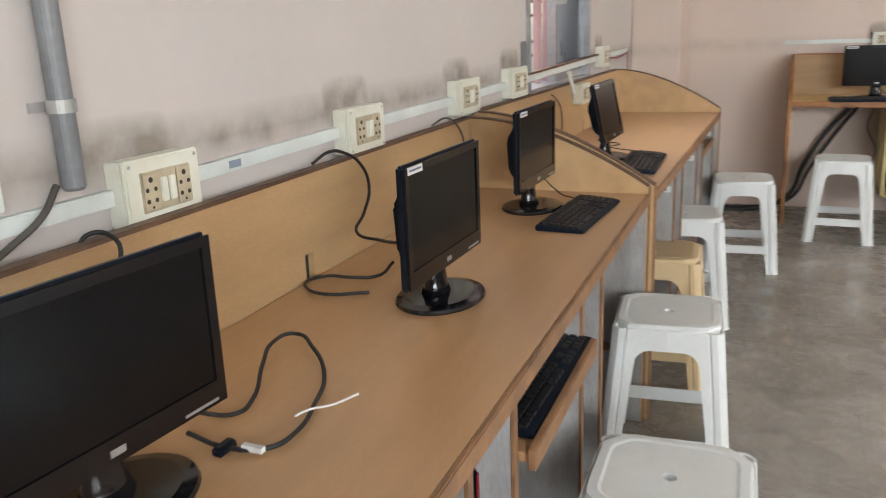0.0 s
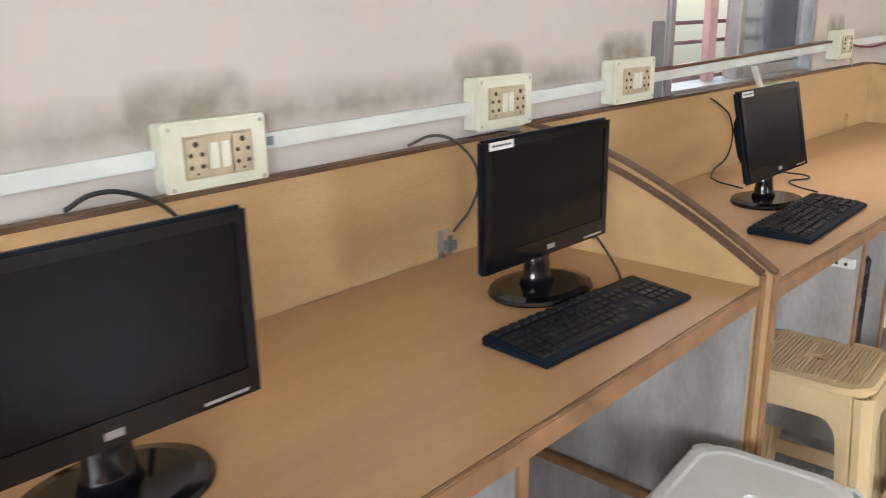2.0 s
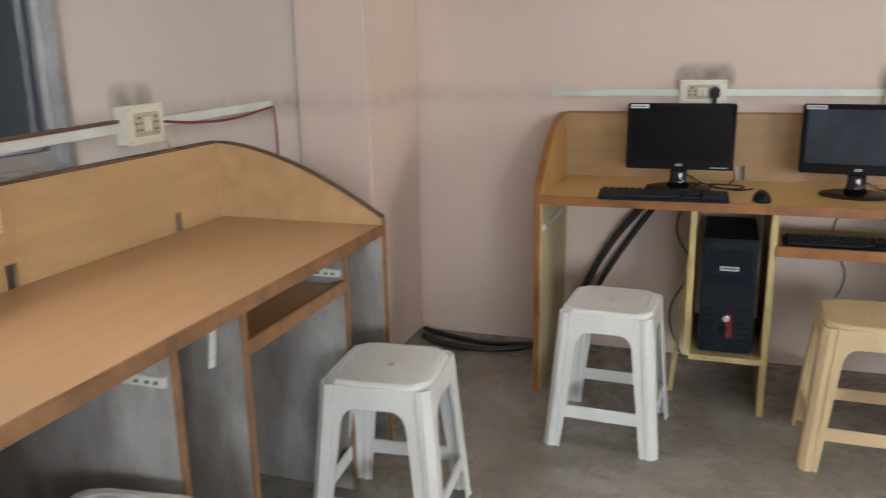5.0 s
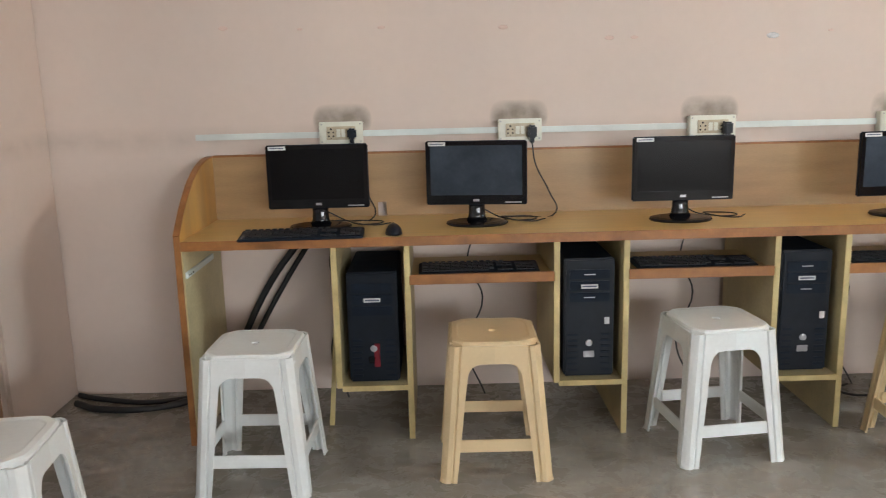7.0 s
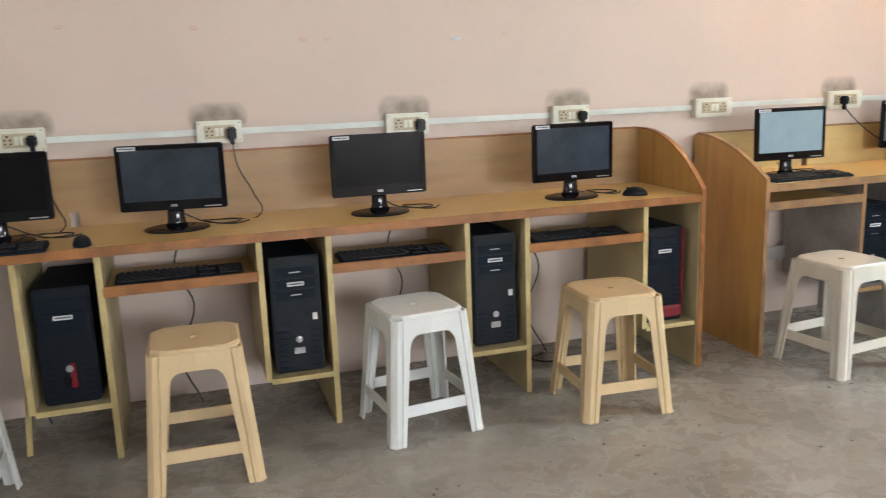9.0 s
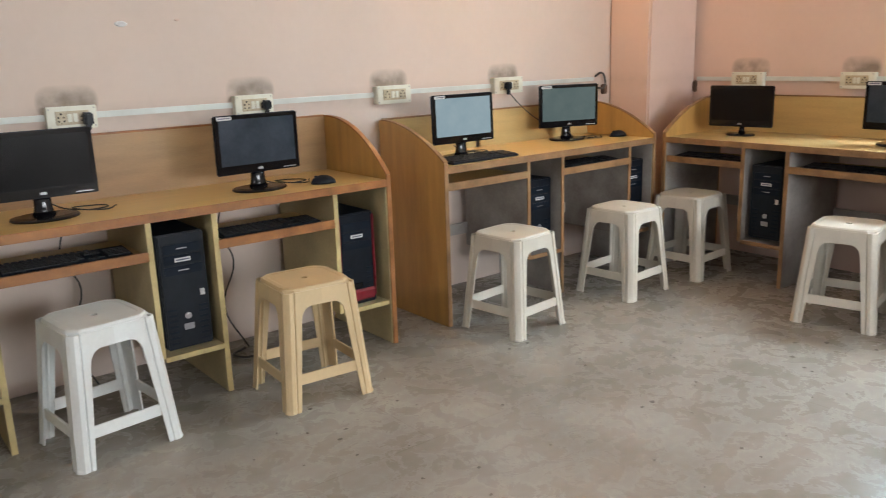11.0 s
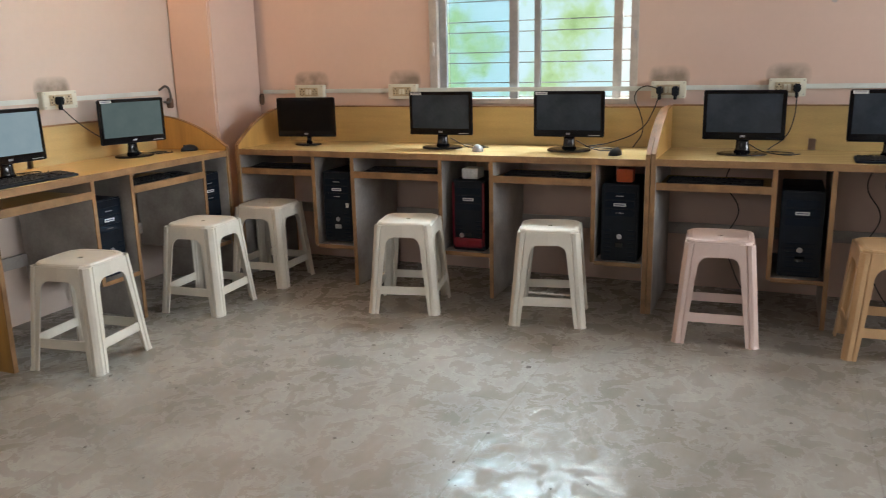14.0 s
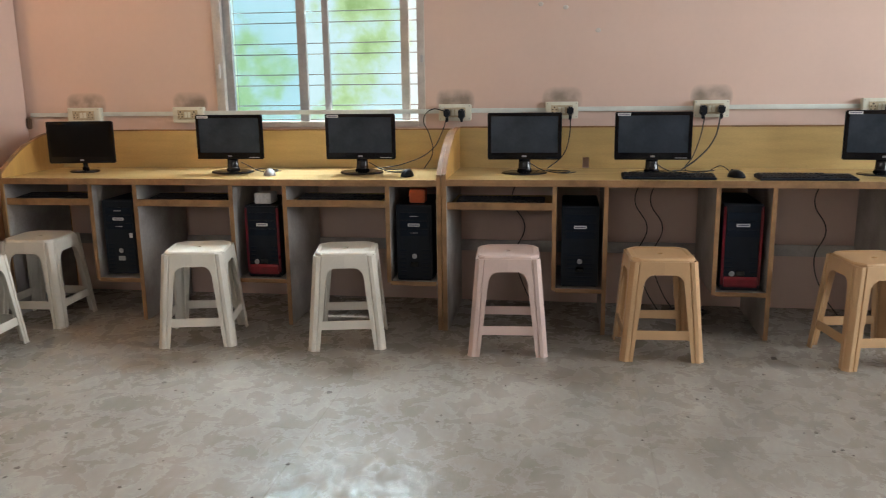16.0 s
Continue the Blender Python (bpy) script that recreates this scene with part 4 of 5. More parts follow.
ms = make_mouse(pose(1.665, 5.72, HB, 0, 0, 5))
for x, y, z, r in ((3.80, 5.77, HB, 70), (5.83, 5.86, HB2, 70), (6.17, 3.50, HC, -100), (6.16, 1.90, HC + 0.004, -60)):
    copy_thing(ms, pose(x, y, z, 0, 0, r))
make_mouse(pose(6.19, 4.24, HC, 0, 0, -60), "grey computer mouse on the pale desktop", CHROME)


# ---- towers ----
def make_tower(m, style, label, hgt=0.40):
    d = thing("computer_tower", m, label, "computer", "computer towers in the desk bays")
    w, dp = 0.09, 0.40
    bo = part("case_body", boxes((-w, w, 0.018, dp, 0.006, hgt)), BLACK_MATTE, d, bevel=0.004)
    fr = part("front_panel", boxes((-w, w, 0, 0.018, 0.004, hgt + 0.002)), BLACK, d, bevel=0.006)
    for i in range(3):
        z = hgt - 0.055 - 0.042 * i
        b = part("drive_bay", boxes((-w + 0.018, w - 0.018, -0.003, 0.001, z - 0.017, z + 0.017)), BLACK_MATTE, fr, bevel=0.001)
        if style in ("slots", "plain"):
            part("bay_mark", boxes((-0.02, 0.02, -0.0045, -0.003, z - 0.003, z + 0.001)), CHROME, b)
    s = part("sticker", boxes((-0.03, 0.03, -0.0045, -0.0032, hgt - 0.107, hgt - 0.092)), STICKER, fr)
    part("print_bar", boxes((-0.025, 0.025, -0.0052, -0.0045, hgt - 0.102, hgt - 0.097)), INK, s)
    bm = bmesh.new()
    tube(bm, 0, 0, [(0, 0.013, 0.013), (0.005, 0.012, 0.012), (0.006, 0.008, 0.008)], 18)
    pb = part("power_button", bm, CHROME, fr)
    pb.matrix_basis = pose(-0.04 if style == "red" else 0.0, 0.0, 0.085 if style == "red" else 0.13, 90)
    bm = bmesh.new()
    for k in range(7):
        for sx in ((-1, 1) if style != "vent" else (0,)):
            x0, x1 = (sx * 0.06 - 0.018, sx * 0.06 + 0.018) if sx else (-0.06, 0.06)
            box(bm, x0, x1, -0.002, 0.001, 0.025 + 0.022 * k, 0.033 + 0.022 * k)
    tagged(part("vent_slats", bm, BLACK_MATTE, fr), kind="stuff")
    part("port_strip", boxes((-0.02, 0.02, -0.002, 0.001, 0.075, 0.10)), CHROME if style == "slots" else BLACK_GLOSS, fr, bevel=0.002)
    if style == "red":
        bm = bmesh.new()
        box(bm, -w - 0.001, -w + 0.012, -0.004, 0.002, 0.03, hgt - 0.01)
        box(bm, w - 0.012, w + 0.001, -0.004, 0.002, 0.03, hgt - 0.01)
        prism(bm, [(-0.006, 0.02), (-0.010, 0.03), (-0.010, 0.06), (-0.004, 0.075), (0.0, 0.02)], -w + 0.012, w - 0.012)
        part("red_trim", bm, RED, fr, "glossy red plastic trim", bevel=0.003)
    if style == "tag":
        part("red_tag", boxes((0.0, 0.022, -0.004, 0.0, 0.06, 0.15)), RED, fr, bevel=0.002)
    if style == "slots":
        part("blue_tag", boxes((0.055, 0.072, -0.0035, 0.0, 0.20, 0.225)), STICKER, fr)
    return d


LT = "black computer tower with drive bays and a white sticker"
LR = "black computer tower with glossy red front trim"
for u, st, lb, hg in ((1.32, "red", LR, 0.40), (2.005, "plain", LT, 0.38), (3.455, "plain", LT, 0.42)):
    make_tower(pose(FA - 0.045, u, 0.2, 0, 0, 90), st, lb, hg)
for u, st, lb, hg in ((1.58, "tag", LT, 0.41), (2.357, "slots", LT, 0.44), (3.134, "slots", LT, 0.45), (3.90, "red", LR, 0.41)):
    make_tower(pose(u, FB + 0.045, 0.205, 0, 0, 0), st, lb, hg)
for u, st, lb, hg in ((5.03, "plain", LT, 0.38), (5.79, "plain", LT, 0.40)):
    make_tower(pose(u, FB + 0.06, 0.245), st, lb, hg)
for y, st, lb, hg in ((5.04, "slots", LT, 0.40), (4.245, "red", LR, 0.38), (3.45, "plain", LT, 0.39), (2.63, "vent", LT, 0.40), (1.875, "red", LR, 0.42)):
    make_tower(pose(FC + 0.045, y, 0.24 if y > 3 else 0.23, 0, 0, -90), st, lb, hg)
tagged(part("orange_box", boxes((6.10, 6.17, 3.40, 3.48, 0.635, 0.70)), ORANGE, bevel=0.004), "small orange plastic box lying on a computer tower", "box")
tagged(part("white_paper_box", boxes((6.08, 6.18, 4.20, 4.29, 0.625, 0.68)), STICKER, bevel=0.004), "small white paper box on a computer tower", "box")
bm = boxes((-0.01, 0.01, 0, 0.004, -0.10, 0))
bmesh.ops.rotate(bm, verts=bm.verts, cent=(0, 0, 0), matrix=Matrix.Rotation(0.18, 3, "Y"))
ob = tagged(part("paper_strip", bm, STICKER), "loose white strip hanging below the desktop", "strip")
ob.matrix_world = pose(FA - 0.02, 4.21, 0.727, 0, 0, 90)


# ---- switchboards, conduit ----
def make_switchboard(m, w, h, label, plugs=(), deep=0.045, small=False):
    """A surface box whose back is at y=0, facing -y, centred on the origin."""
    d = thing("switchboard", m, label, "switchboard", "switchboards along the walls")
    part("back_box", boxes((-w / 2, w / 2, -deep + 0.008, 0, -h / 2, h / 2)), IVORY, d, bevel=0.003)
    fp = part("front_plate", boxes((-w / 2 - 0.002, w / 2 + 0.002, -deep, -deep + 0.008, -h / 2 - 0.002, h / 2 + 0.002)), IVORY, d, bevel=0.003)
    iw, ih = w * 0.68, h * 0.62
    ins = part("module_frame", boxes((-iw / 2, iw / 2, -deep - 0.003, -deep, -ih / 2, ih / 2)), IVORY_DARK, fp, bevel=0.001)
    for k, cx in enumerate((-iw * 0.34, iw * 0.34)):
        s = part("socket", boxes((cx - iw * 0.15, cx + iw * 0.15, -deep - 0.005, -deep - 0.003, -ih * 0.46, ih * 0.46)), IVORY_DARK, fp, bevel=0.001)
        for hx, hz, r in ((0, 0.30, 0.0046), (-0.5, 0.06, 0.0036), (0.5, 0.06, 0.0036), (-0.5, -0.22, 0.0038), (0.5, -0.22, 0.0038), (0, -0.38, 0.002)):
            bm = bmesh.new()
            tube(bm, 0, 0, [(0, r, r), (0.0008, r, r)], 8)
            o = part("pin_hole", bm, HOLE, s)
            o.matrix_basis = pose(cx + hx * iw * 0.16, -deep - 0.0052, hz * ih, 90)
    for cx in (-iw * 0.085, iw * 0.085):
        sw = part("switch", boxes((cx - iw * 0.065, cx + iw * 0.065, -deep - 0.008, -deep - 0.003, -ih * 0.3, ih * 0.3)), IVORY, fp, bevel=0.0015)
    for sx in (-1, 1):
        for sz in (-1, 1):
            bm = bmesh.new()
            tube(bm, 0, 0, [(0, 0.0036, 0.0036), (0.001, 0.003, 0.003)], 8)
            o = part("screw", bm, STEEL, fp)
            o.matrix_basis = pose(sx * (w / 2 - 0.008), -deep, sz * (h / 2 - 0.008), 90)
    for cx, big in plugs:
        pl = part("plug", boxes((cx - 0.017, cx + 0.017, -deep - 0.045, -deep - 0.005, -0.032 if big else -0.022, 0.018)), BLACK, d, "black plastic plug", bevel=0.006)
        part("plug_neck", boxes((cx - 0.008, cx + 0.008, -deep - 0.036, -deep - 0.016, -0.05, -0.022)), BLACK, pl, bevel=0.003)
    return d


LS = "ivory surface switchboard with two sockets and two switches"
for y0, y1, z in ((1.29, 1.465, 1.018), (1.975, 2.155, 1.027), (2.65, 2.83, 1.043), (3.15, 3.34, 1.05), (4.65, 4.81, 1.075)):
    make_switchboard(pose(XW, (y0 + y1) / 2, z, 0, 0, 90), y1 - y0 - 0.01, 0.104, LS)
make_switchboard(pose(FA - DA, 4.09, 0.937, 0, 0, 90), 0.165, 0.088, "ivory switchboard fixed to the desk's tan back board")
for x0, x1, z, pl in ((1.36, 1.535, 1.085, ((0.045, False),)), (2.072, 2.248, 1.08, ((0.045, True),)), (2.837, 3.024, 1.075, ((0.05, True),)), (3.603, 3.787, 1.075, ((0.045, False),)), (4.348, 4.556, 1.078, ()), (5.127, 5.342, 1.085, ((-0.03, False),))):
    make_switchboard(pose((x0 + x1) / 2, YN, z), x1 - x0 - 0.006, 0.085, LS if not pl else "ivory surface switchboard with a black plug in its socket", pl)
for y0, y1, z, pl in ((5.599, 5.394, 1.06, ()), (4.942, 4.757, 1.06, ()), (3.396, 3.217, 1.062, ((-0.04, False), (0.04, True))), (2.819, 2.645, 1.07, ((0.045, False),)), (2.053, 1.874, 1.072, ((-0.045, True), (0.045, False))), (1.233, 1.05, 1.075, ((0.03, False),))):
    make_switchboard(pose(XE, (y0 + y1) / 2, z, 0, 0, -90), y0 - y1 - 0.006, 0.085, LS if not pl else "ivory surface switchboard with black plugs in its sockets", pl)

LC = "white plastic cable conduit fixed along the wall"
def conduit(bm, label=LC, mt=CASING, tilt=None):
    return tagged(part("cable_conduit", bm, mt, None, "", 0.002), label, "conduit", "conduit runs along the walls")

for a, b, z0, z1 in ((0.0, 1.295, 1.006, 1.016), (1.46, 1.98, 1.018, 1.028), (2.145, 2.665, 1.030, 1.036), (2.825, 3.155, 1.038, 1.044), (3.335, 4.655, 1.046, 1.070), (4.805, 5.45, 1.072, 1.078)):
    bm = bmesh.new()
    prism(bm, [(a, z0 - 0.013), (b, z1 - 0.013), (b, z1 + 0.013), (a, z0 + 0.013)], XW, XW + 0.018)
    run = conduit(bm)
    for y0, y1, z in ((1.575, 1.61, 1.0208), (2.168, 2.182, 1.0305)):
        if a < y0 < b:
            part("label", boxes((XW + 0.018, XW + 0.0188, y0, y1, z - 0.007, z + 0.007)), LABEL_BLUE, run, "faded blue-grey maker's label")
conduit(boxes((XW, XW + 0.014, 1.08, 1.11, 1.035, ZC)))
bm = bmesh.new()
prism(bm, [(3.345, 1.0595), (4.65, 1.0835), (4.65, 1.092), (3.345, 1.068)], XW + 0.001, XW + 0.022)
tagged(part("timber_strip", bm, EDGE_DARK), "thin dark wooden strip above the conduit", "strip")
for a, b, z in ((0.86, 1.362, 1.078), (1.532, 2.075, 1.08), (2.245, 2.84, 1.078), (3.02, 3.606, 1.078), (3.784, 4.351, 1.08), (4.553, 5.13, 1.085), (5.339, 5.98, 1.085)):
    conduit(boxes((a, b, YN - 0.014, YN, z - 0.012, z + 0.012)))
for a, b, z in ((5.86, 5.596, 1.062), (5.397, 4.939, 1.065), (4.76, 3.393, 1.068), (3.22, 2.816, 1.07), (2.648, 2.05, 1.074), (1.877, 1.23, 1.078), (1.053, -1.5, 1.08)):
    conduit(boxes((XE - 0.022 if b < 4 < a else XE - 0.014, XE - (0.0125 if b < 4 < a else 0), b, a, z - 0.012, z + 0.012)))

# grey drain pipe that carries cables down the west wall
pd = thing("conduit_pipe", Matrix(), "grey plastic conduit pipe with a clamp, running down the wall", "pipe")
bm = bmesh.new()
tube(bm, XW + 0.026, 1.215, [(1.045, 0.014, 0.014), (1.05, 0.017, 0.017), (ZC, 0.017, 0.017)], 24)
part("pipe", bm, PIPE, pd, smooth=False)
bm = bmesh.new()
tube(bm, XW + 0.026, 1.215, [(1.155, 0.0205, 0.0205), (1.173, 0.0205, 0.0205)], 24)
cl = part("clamp", bm, STEEL, pd)
part("clamp_ear", boxes((XW, XW + 0.006, 1.18, 1.25, 1.157, 1.171)), STEEL, cl)

# ---- cables ----
LB = "thin black power cable"
cable("power_cable", [(XW + 0.02, 1.19, 1.055), (XW + 0.03, 1.15, 1.02), (XW + 0.03, 1.09, 0.99), (0.02, 1.0, 0.96), (0.03, 0.9, 0.90)], 0.005, CABLE_GREY, "grey-brown cable bundle hanging from the pipe")
cable("power_cable", [(0.03, 1.174, 0.968), (0.03, 1.191, 0.985), (0.05, 1.21, 0.985), (0.12, 1.16, 0.94)], 0.0035, CABLE, LB + " behind a monitor")
cable("power_cable", [(0.264, 1.111, 0.80), (0.238, 1.161, 0.757), (0.273, 1.176, 0.757), (0.269, 1.213, 0.757), (0.217, 1.315, 0.765), (0.189, 1.385, 0.77), (0.199, 1.426, 0.77), (0.257, 1.394, 0.765), (0.325, 1.316, 0.757), (0.359, 1.233, 0.757), (0.379, 1.158, 0.757), (0.370, 1.112, 0.757), (0.317, 1.094, 0.757), (0.257, 1.096, 0.765)], 0.0034, CABLE, LB + " curled on the desktop")
tagged(part("cable_plug", boxes((0.307, 0.324, 1.076, 1.111, HA, HA + 0.013)), BLACK, bevel=0.004), "black moulded cable connector lying on the desk", "connector")
tagged(part("cable_label", boxes((0.339, 0.369, 1.096, 1.105, HA + 0.0055, HA + 0.0125)), STICKER), "white paper label wrapped round a cable", "label")
cable("zip_tie", [(0.359, 1.186, 0.762), (0.367, 1.198, 0.765), (0.384, 1.241, 0.757), (0.401, 1.282, 0.757)], 0.0018, STICKER, "white plastic cable tie beside a cable")
cable("power_cable", [(0.22, 1.76, 0.80), (0.164, 1.79, 0.757), (0.114, 1.768, 0.757), (0.062, 1.762, 0.757), (0.042, 1.721, 0.757), (0.06, 1.683, 0.757), (0.118, 1.655, 0.757), (0.2, 1.69, 0.757)], 0.0034, CABLE, LB + " coiled behind the monitor")
cable("power_cable", [(XW + 0.03, 1.835, 0.98), (0.02, 1.87, 1.0), (0.03, 1.92, 0.992), (0.045, 1.965, 0.96), (0.05, 1.99, 0.90), (0.05, 1.96, 0.85), (0.06, 1.90, 0.82), (0.14, 1.86, 0.815), (0.24, 1.80, 0.83)], 0.0036, CABLE, LB + " looping over the back board")
cable("power_cable", [(XW + 0.03, 2.47, 0.985), (0.02, 2.52, 1.0), (0.03, 2.59, 0.968), (0.03, 2.635, 0.90), (0.025, 2.62, 0.846), (0.02, 2.57, 0.80)], 0.003, CABLE_GREY, "grey power cable hung over the back board")
tagged(part("adhesive_blob", boxes((-0.006, 0.022, 2.555, 2.59, HA, HA + 0.04)), PIPE, bevel=0.012), "grey lump of filler in a cable notch", "filler")
cable("power_cable", [(0.28, 2.68, 0.81), (0.25, 2.73, 0.80), (0.30, 2.72, 0.757), (0.36, 2.65, 0.757), (0.41, 2.58, 0.765)], 0.0022, CABLE, LB + " from a monitor to the keyboard")
cable("power_cable", [(0.0, 3.60, 0.99), (0.02, 3.70, 0.95), (0.02, 3.80, 0.88), (0.02, 3.80, 0.80), (0.03, 3.68, 0.757), (0.1, 3.55, 0.757), (0.2, 3.50, 0.757)], 0.0025, CABLE, LB + " trailing down the back board")
cable("power_cable", [(0.26, 3.66, 0.80), (0.20, 3.75, 0.765), (0.275, 3.763, 0.757), (0.26, 3.662, 0.757), (0.297, 3.615, 0.757), (0.367, 3.577, 0.757)], 0.0025, CABLE, LB + " beside the monitor's foot")
cable("red_wire", [(XW + 0.02, 4.81, 1.075), (XW + 0.02, 5.0, 1.055), (XW + 0.02, 5.2, 1.05), (XW + 0.02, 5.44, 1.07)], 0.004, CABLE_RED, "thin red wire sagging below the conduit")
cable("red_wire", [(XW + 0.02, 5.45, 1.07), (XW + 0.02, 5.46, 1.0), (XW + 0.02, 5.46, 0.8), (XW + 0.02, 5.46, 0.3), (XW + 0.02, 5.46, 0.02)], 0.004, CABLE_RED, "thin red wire dropping down the wall")
cable("power_cable", [(XW + 0.03, 4.80, 1.04), (XW + 0.04, 4.83, 1.0), (0.0, 4.84, 0.99)], 0.005, IVORY_DARK, "short cream cable from the switchboard")
bm = bmesh.new()
prism(bm, [(3.90, 1.045), (3.925, 1.045), (4.02, 0.94), (3.995, 0.94)], 0.016, 0.03)
conduit(bm, "short white conduit down to the desk's switchboard")
cable("floor_cable", [(1.28, 6.12, 0.68), (1.14, 6.13, 0.5), (1.02, 6.12, 0.28), (0.95, 6.08, 0.10), (0.75, 6.02, 0.016), (0.45, 5.98, 0.016), (0.32, 6.05, 0.016)], 0.014, CABLE, "thick black cable running along the floor")
cable("floor_cable", [(1.32, 6.13, 0.68), (1.20, 6.14, 0.5), (1.06, 6.13, 0.26), (0.97, 6.1, 0.08), (0.7, 6.06, 0.013), (0.4, 6.10, 0.013), (0.29, 6.15, 0.013)], 0.011, CABLE, "thick black cable running along the floor")


def desk_cables(pts_sets):
    for pts, r in pts_sets:
        cable("power_cable", pts, r, CABLE, LB + " tangled on the desktop")


def tangle(x, y, z, along, k):
    """A loose loop of monitor lead lying behind a foot; along is the direction of the desk."""
    ax, ay = along
    bx, by = -ay, ax
    P = lambda a, b, h: (x + ax * a + bx * b, y + ay * a + by * b, z + h)
    return [P(0.02, 0.03, 0.05), P(0.10, 0.05, 0.006), P(0.17 + 0.02 * k, -0.02, 0.006), P(0.23, 0.03, 0.006), P(0.16, 0.07, 0.006), P(0.11, 0.02, 0.012), P(0.20, -0.04 - 0.01 * k, 0.006), P(0.26, 0.0, 0.006)]


desk_cables([(tangle(x, y, HB, (1, 0), k), 0.0026) for k, (x, y) in enumerate(((1.385, 5.92), (1.97, 5.93), (2.725, 5.91), (3.545, 5.90)))])
desk_cables([(tangle(x, 5.93, HB2, (1, 0), k), 0.0026) for k, x in enumerate((4.655, 5.50))])
desk_cables([(tangle(6.34, y, HC, (0, -1), k), 0.0026) for k, y in enumerate((4.49, 3.77, 2.915, 2.28))])
for x0, z in ((2.205, 1.03), (1.495, 1.03)):
    cable("power_cable", [(x0, YN - 0.07, z), (x0 + 0.01, 6.10, 0.95), (x0 + 0.06, 6.06, 0.84), (x0 + 0.08, 6.02, 0.765), (x0 - 0.05, 6.0, 0.757), (x0 - 0.14, 5.95, 0.765)], 0.0028, CABLE, LB + " hanging from a plug")
cable("power_cable", [(5.205, YN - 0.07, 1.05), (5.28, 6.10, 0.97), (5.38, 6.05, 0.88), (5.46, 6.03, 0.84)], 0.003, CABLE, LB + " slung from a plug to a monitor")
cable("wire_coil", [(5.98, YN - 0.02, 1.10), (6.03, YN - 0.03, 1.12), (6.06, YN - 0.03, 1.08), (6.05, YN - 0.03, 1.03), (6.0, YN - 0.03, 1.03)], 0.007, CABLE_GREY, "coil of dark wire at the conduit's end")
tagged(part("wire_clip", boxes((6.05, 6.09, YN - 0.03, YN, 0.99, 1.05)), EDGE_DARK, bevel=0.006), "small brown clip on the wall beside the pillar", "clip")
tagged(part("wire_clip", boxes((XE - 0.03, XE, 5.86, 5.882, 0.98, 1.05)), EDGE_DARK, bevel=0.006), "small brown clip on the wall beside the pillar", "clip")
cable("power_cable", [(XE - 0.07, 3.35, 1.03), (6.50, 3.37, 0.96), (6.46, 3.42, 0.87), (6.42, 3.56, 0.80), (6.38, 3.70, 0.775)], 0.003, CABLE, LB + " hanging from a plug")
cable("power_cable", [(XE - 0.05, 3.36, 1.07), (6.52, 3.43, 1.08), (6.50, 3.47, 1.03), (6.50, 3.44, 0.95), (6.48, 3.42, 0.85), (6.44, 3.46, 0.77)], 0.003, CABLE, LB + " looped beside the window")
cable("power_cable", [(XE - 0.07, 2.685, 1.03), (6.52, 2.69, 0.93), (6.48, 2.72, 0.84), (6.42, 2.80, 0.775)], 0.003, CABLE, LB + " hanging from a plug")
cable("power_cable", [(XE - 0.07, 2.0, 1.03), (6.51, 2.02, 0.93), (6.47, 2.06, 0.83), (6.42, 2.10, 0.77), (6.36, 2.02, 0.77), (6.4, 1.96, 0.77)], 0.003, CABLE, LB + " hanging from a plug")
cable("power_cable", [(XE - 0.07, 1.92, 1.04), (6.51, 1.95, 0.92), (6.46, 2.04, 0.82), (6.42, 2.12, 0.77)], 0.004, CABLE, LB + " hanging from a plug")
cable("power_cable", [(6.40, 1.98, 0.77), (6.33, 1.94, 0.80), (6.26, 1.90, 0.77), (6.20, 1.90, 0.772)], 0.0025, CABLE, LB + " leading to a mouse")
for y in (2.30, 2.22, 1.40, 2.95):
    cable("power_cable", [(6.50, y, 0.72), (6.49, y + 0.04, 0.6), (6.50, y - 0.03, 0.45), (6.49, y + 0.02, 0.3), (6.46, y - 0.03, 0.12), (6.40, y - 0.1, 0.01)], 0.003, CABLE, LB + " hanging below the desk")
cable("power_cable", [(6.46, 2.1, 0.01), (6.38, 1.98, 0.012), (6.36, 2.12, 0.012), (6.46, 2.14, 0.014), (6.44, 1.96, 0.016), (6.35, 2.04, 0.016), (6.42, 2.16, 0.01)], 0.006, CABLE, "black cable coiled on the floor under the desk")
for x in (1.42, 1.98, 2.85, 3.5):
    cable("power_cable", [(x, 6.12, 0.70), (x - 0.04, 6.12, 0.55), (x + 0.02, 6.13, 0.4), (x - 0.05, 6.11, 0.2), (x + 0.02, 6.05, 0.01)], 0.0035, CABLE, LB + " hanging below the desk")
cable("power_cable", [(3.50, 6.05, 0.01), (3.42, 5.98, 0.012), (3.52, 5.92, 0.012), (3.58, 6.02, 0.012)], 0.005, CABLE, "black cable coiled on the floor under the desk")
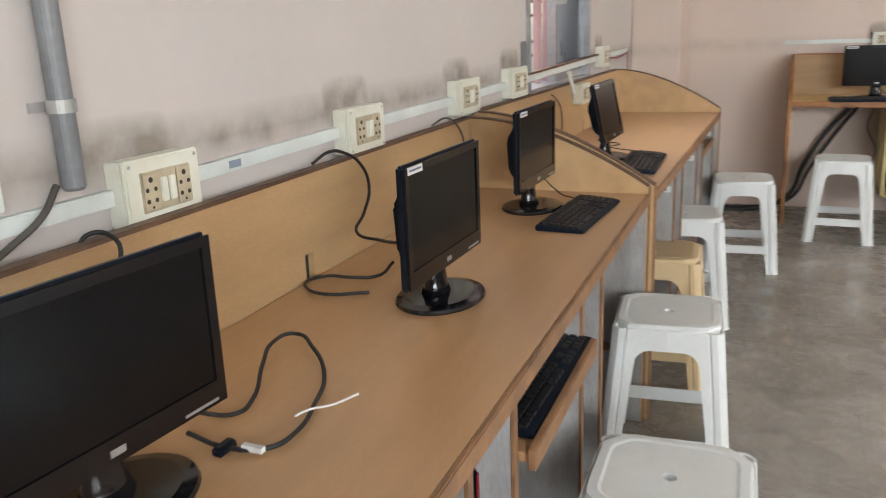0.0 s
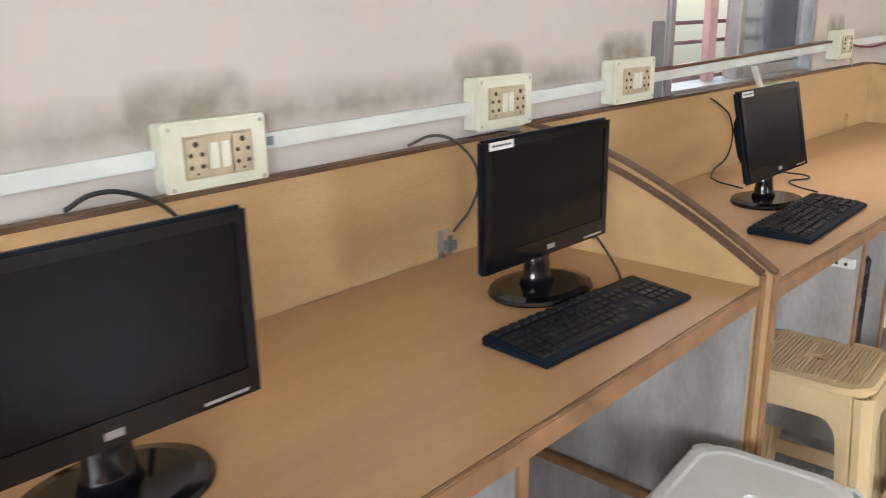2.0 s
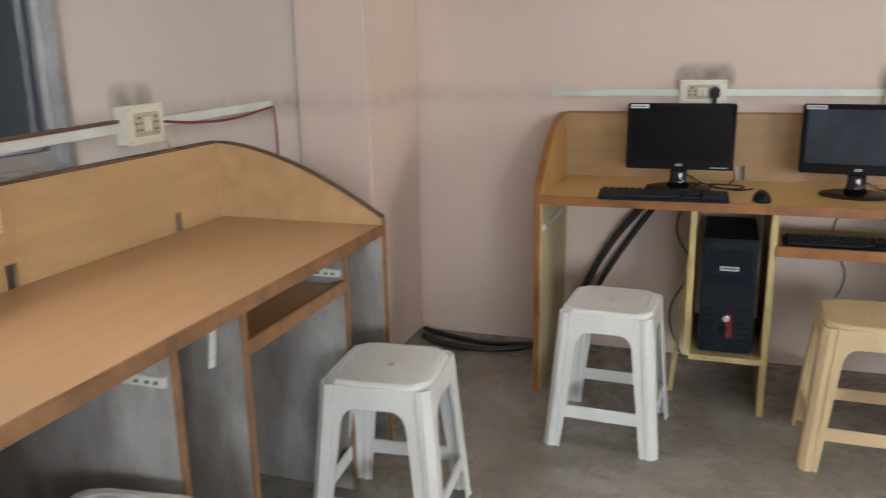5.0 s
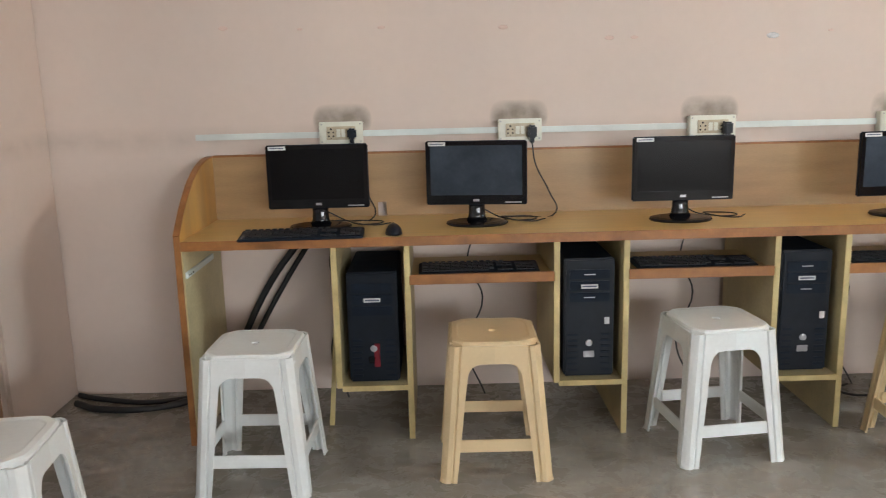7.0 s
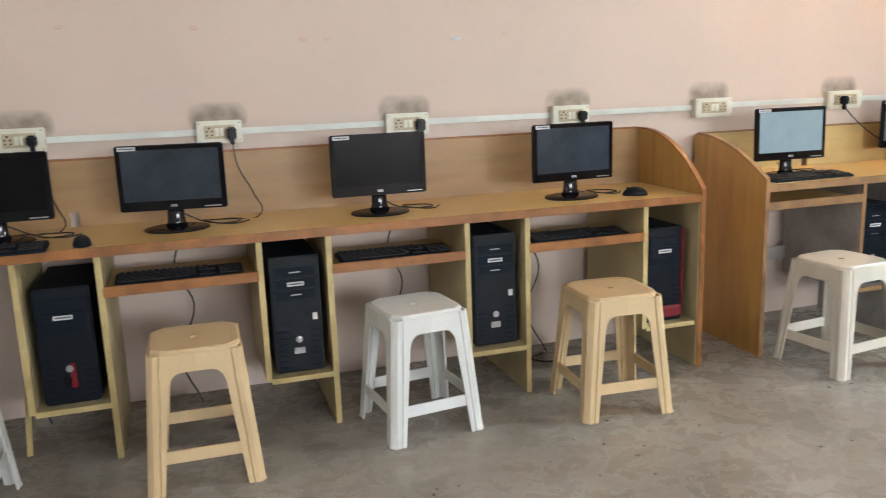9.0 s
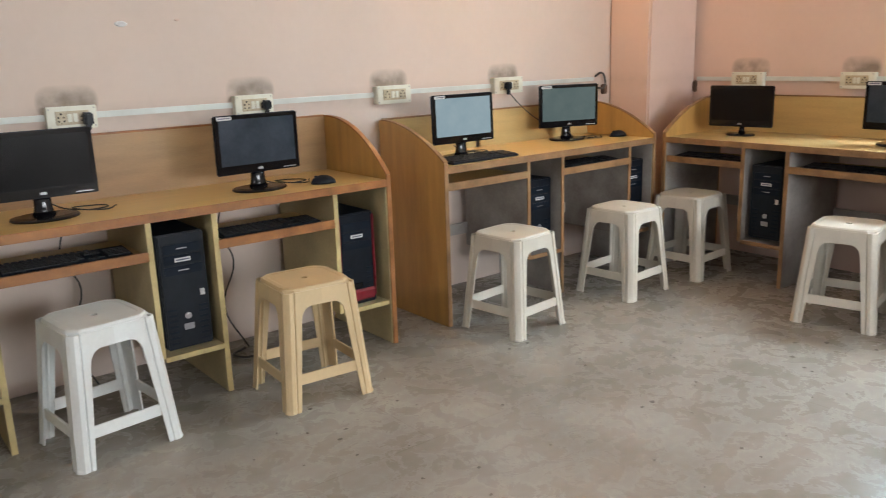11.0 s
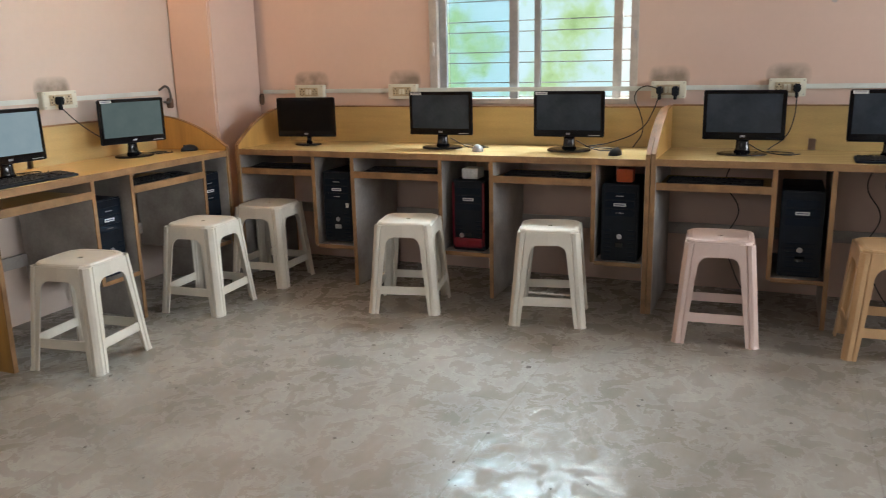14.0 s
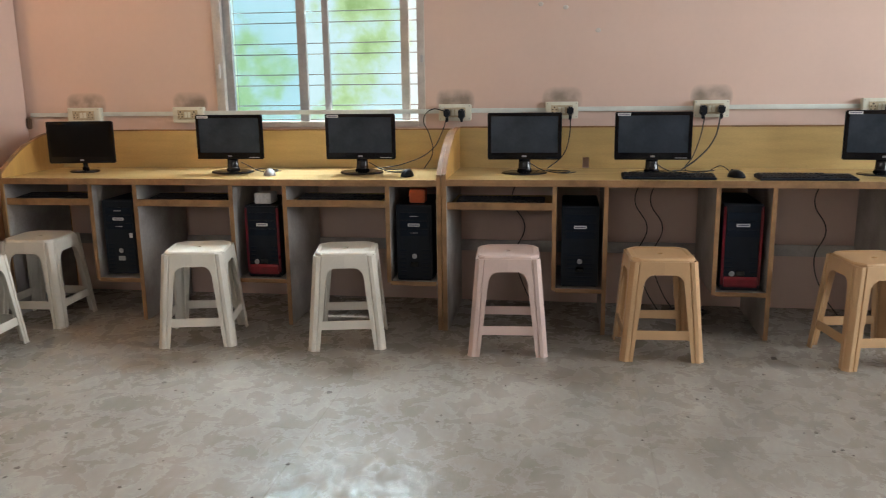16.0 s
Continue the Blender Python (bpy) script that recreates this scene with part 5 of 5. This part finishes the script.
tagged(part("wood_batten", boxes((-0.009, 0.009, -0.006, 0.006, 0, 0.66)), EDGE_CREAM), "thin cream wooden batten leaning under the desk", "batten").matrix_world = pose(1.40, 5.80, 0.0, 0, 5, 0)

# ---- warm lamp high on the north wall ----
lamp = thing("wall_lamp", pose(5.1, YN, 2.35), "warm glowing bulb in a plain wall holder", "lamp")
part("holder", boxes((-0.03, 0.03, -0.06, 0, -0.03, 0.03)), IVORY, lamp, bevel=0.006)
GLOW = bpy.data.materials.new("warm_bulb")
GLOW.use_nodes = True
GLOW.node_tree.nodes["Principled BSDF"].inputs["Emission Color"].default_value = (1.0, 0.55, 0.22, 1)
GLOW.node_tree.nodes["Principled BSDF"].inputs["Emission Strength"].default_value = 12
bm = bmesh.new()
bmesh.ops.create_uvsphere(bm, u_segments=20, v_segments=12, radius=0.035)
bmesh.ops.translate(bm, verts=bm.verts, vec=(0, -0.09, 0))
part("bulb", bm, GLOW, lamp, smooth=True)
pl = new("bulb_light", bpy.data.lights.new("bulb_light", "POINT"))
pl.data.energy, pl.data.color, pl.data.shadow_soft_size = 25, (1.0, 0.58, 0.28), 0.05
pl.location = (5.1, YN - 0.16, 2.35)

# ---- floor litter ----
rng = random.Random(7)
bm = bmesh.new()
for i in range(420):
    x, y = rng.uniform(1.6, 5.9), rng.uniform(0.6, 5.4)
    r = rng.uniform(0.0035, 0.011) * (2.0 if rng.random() < 0.08 else 1)
    an = rng.uniform(0, 6.28)
    pts = [(x + r * rng.uniform(0.5, 1.3) * math.cos(an + k * 1.257), y + r * rng.uniform(0.4, 1.1) * math.sin(an + k * 1.257)) for k in range(5)]
    lo = [bm.verts.new((px, py, 0.0)) for px, py in pts]
    hi = [bm.verts.new((x + (px - x) * 0.8, y + (py - y) * 0.8, 0.0016)) for px, py in pts]
    bm.faces.new(hi)
    for k in range(5):
        bm.faces.new((lo[k], lo[(k + 1) % 5], hi[(k + 1) % 5], hi[k]))
tagged(part("floor_grit", bm, HOLE), "small dark flecks of grit scattered on the floor", "grit", "", "stuff")
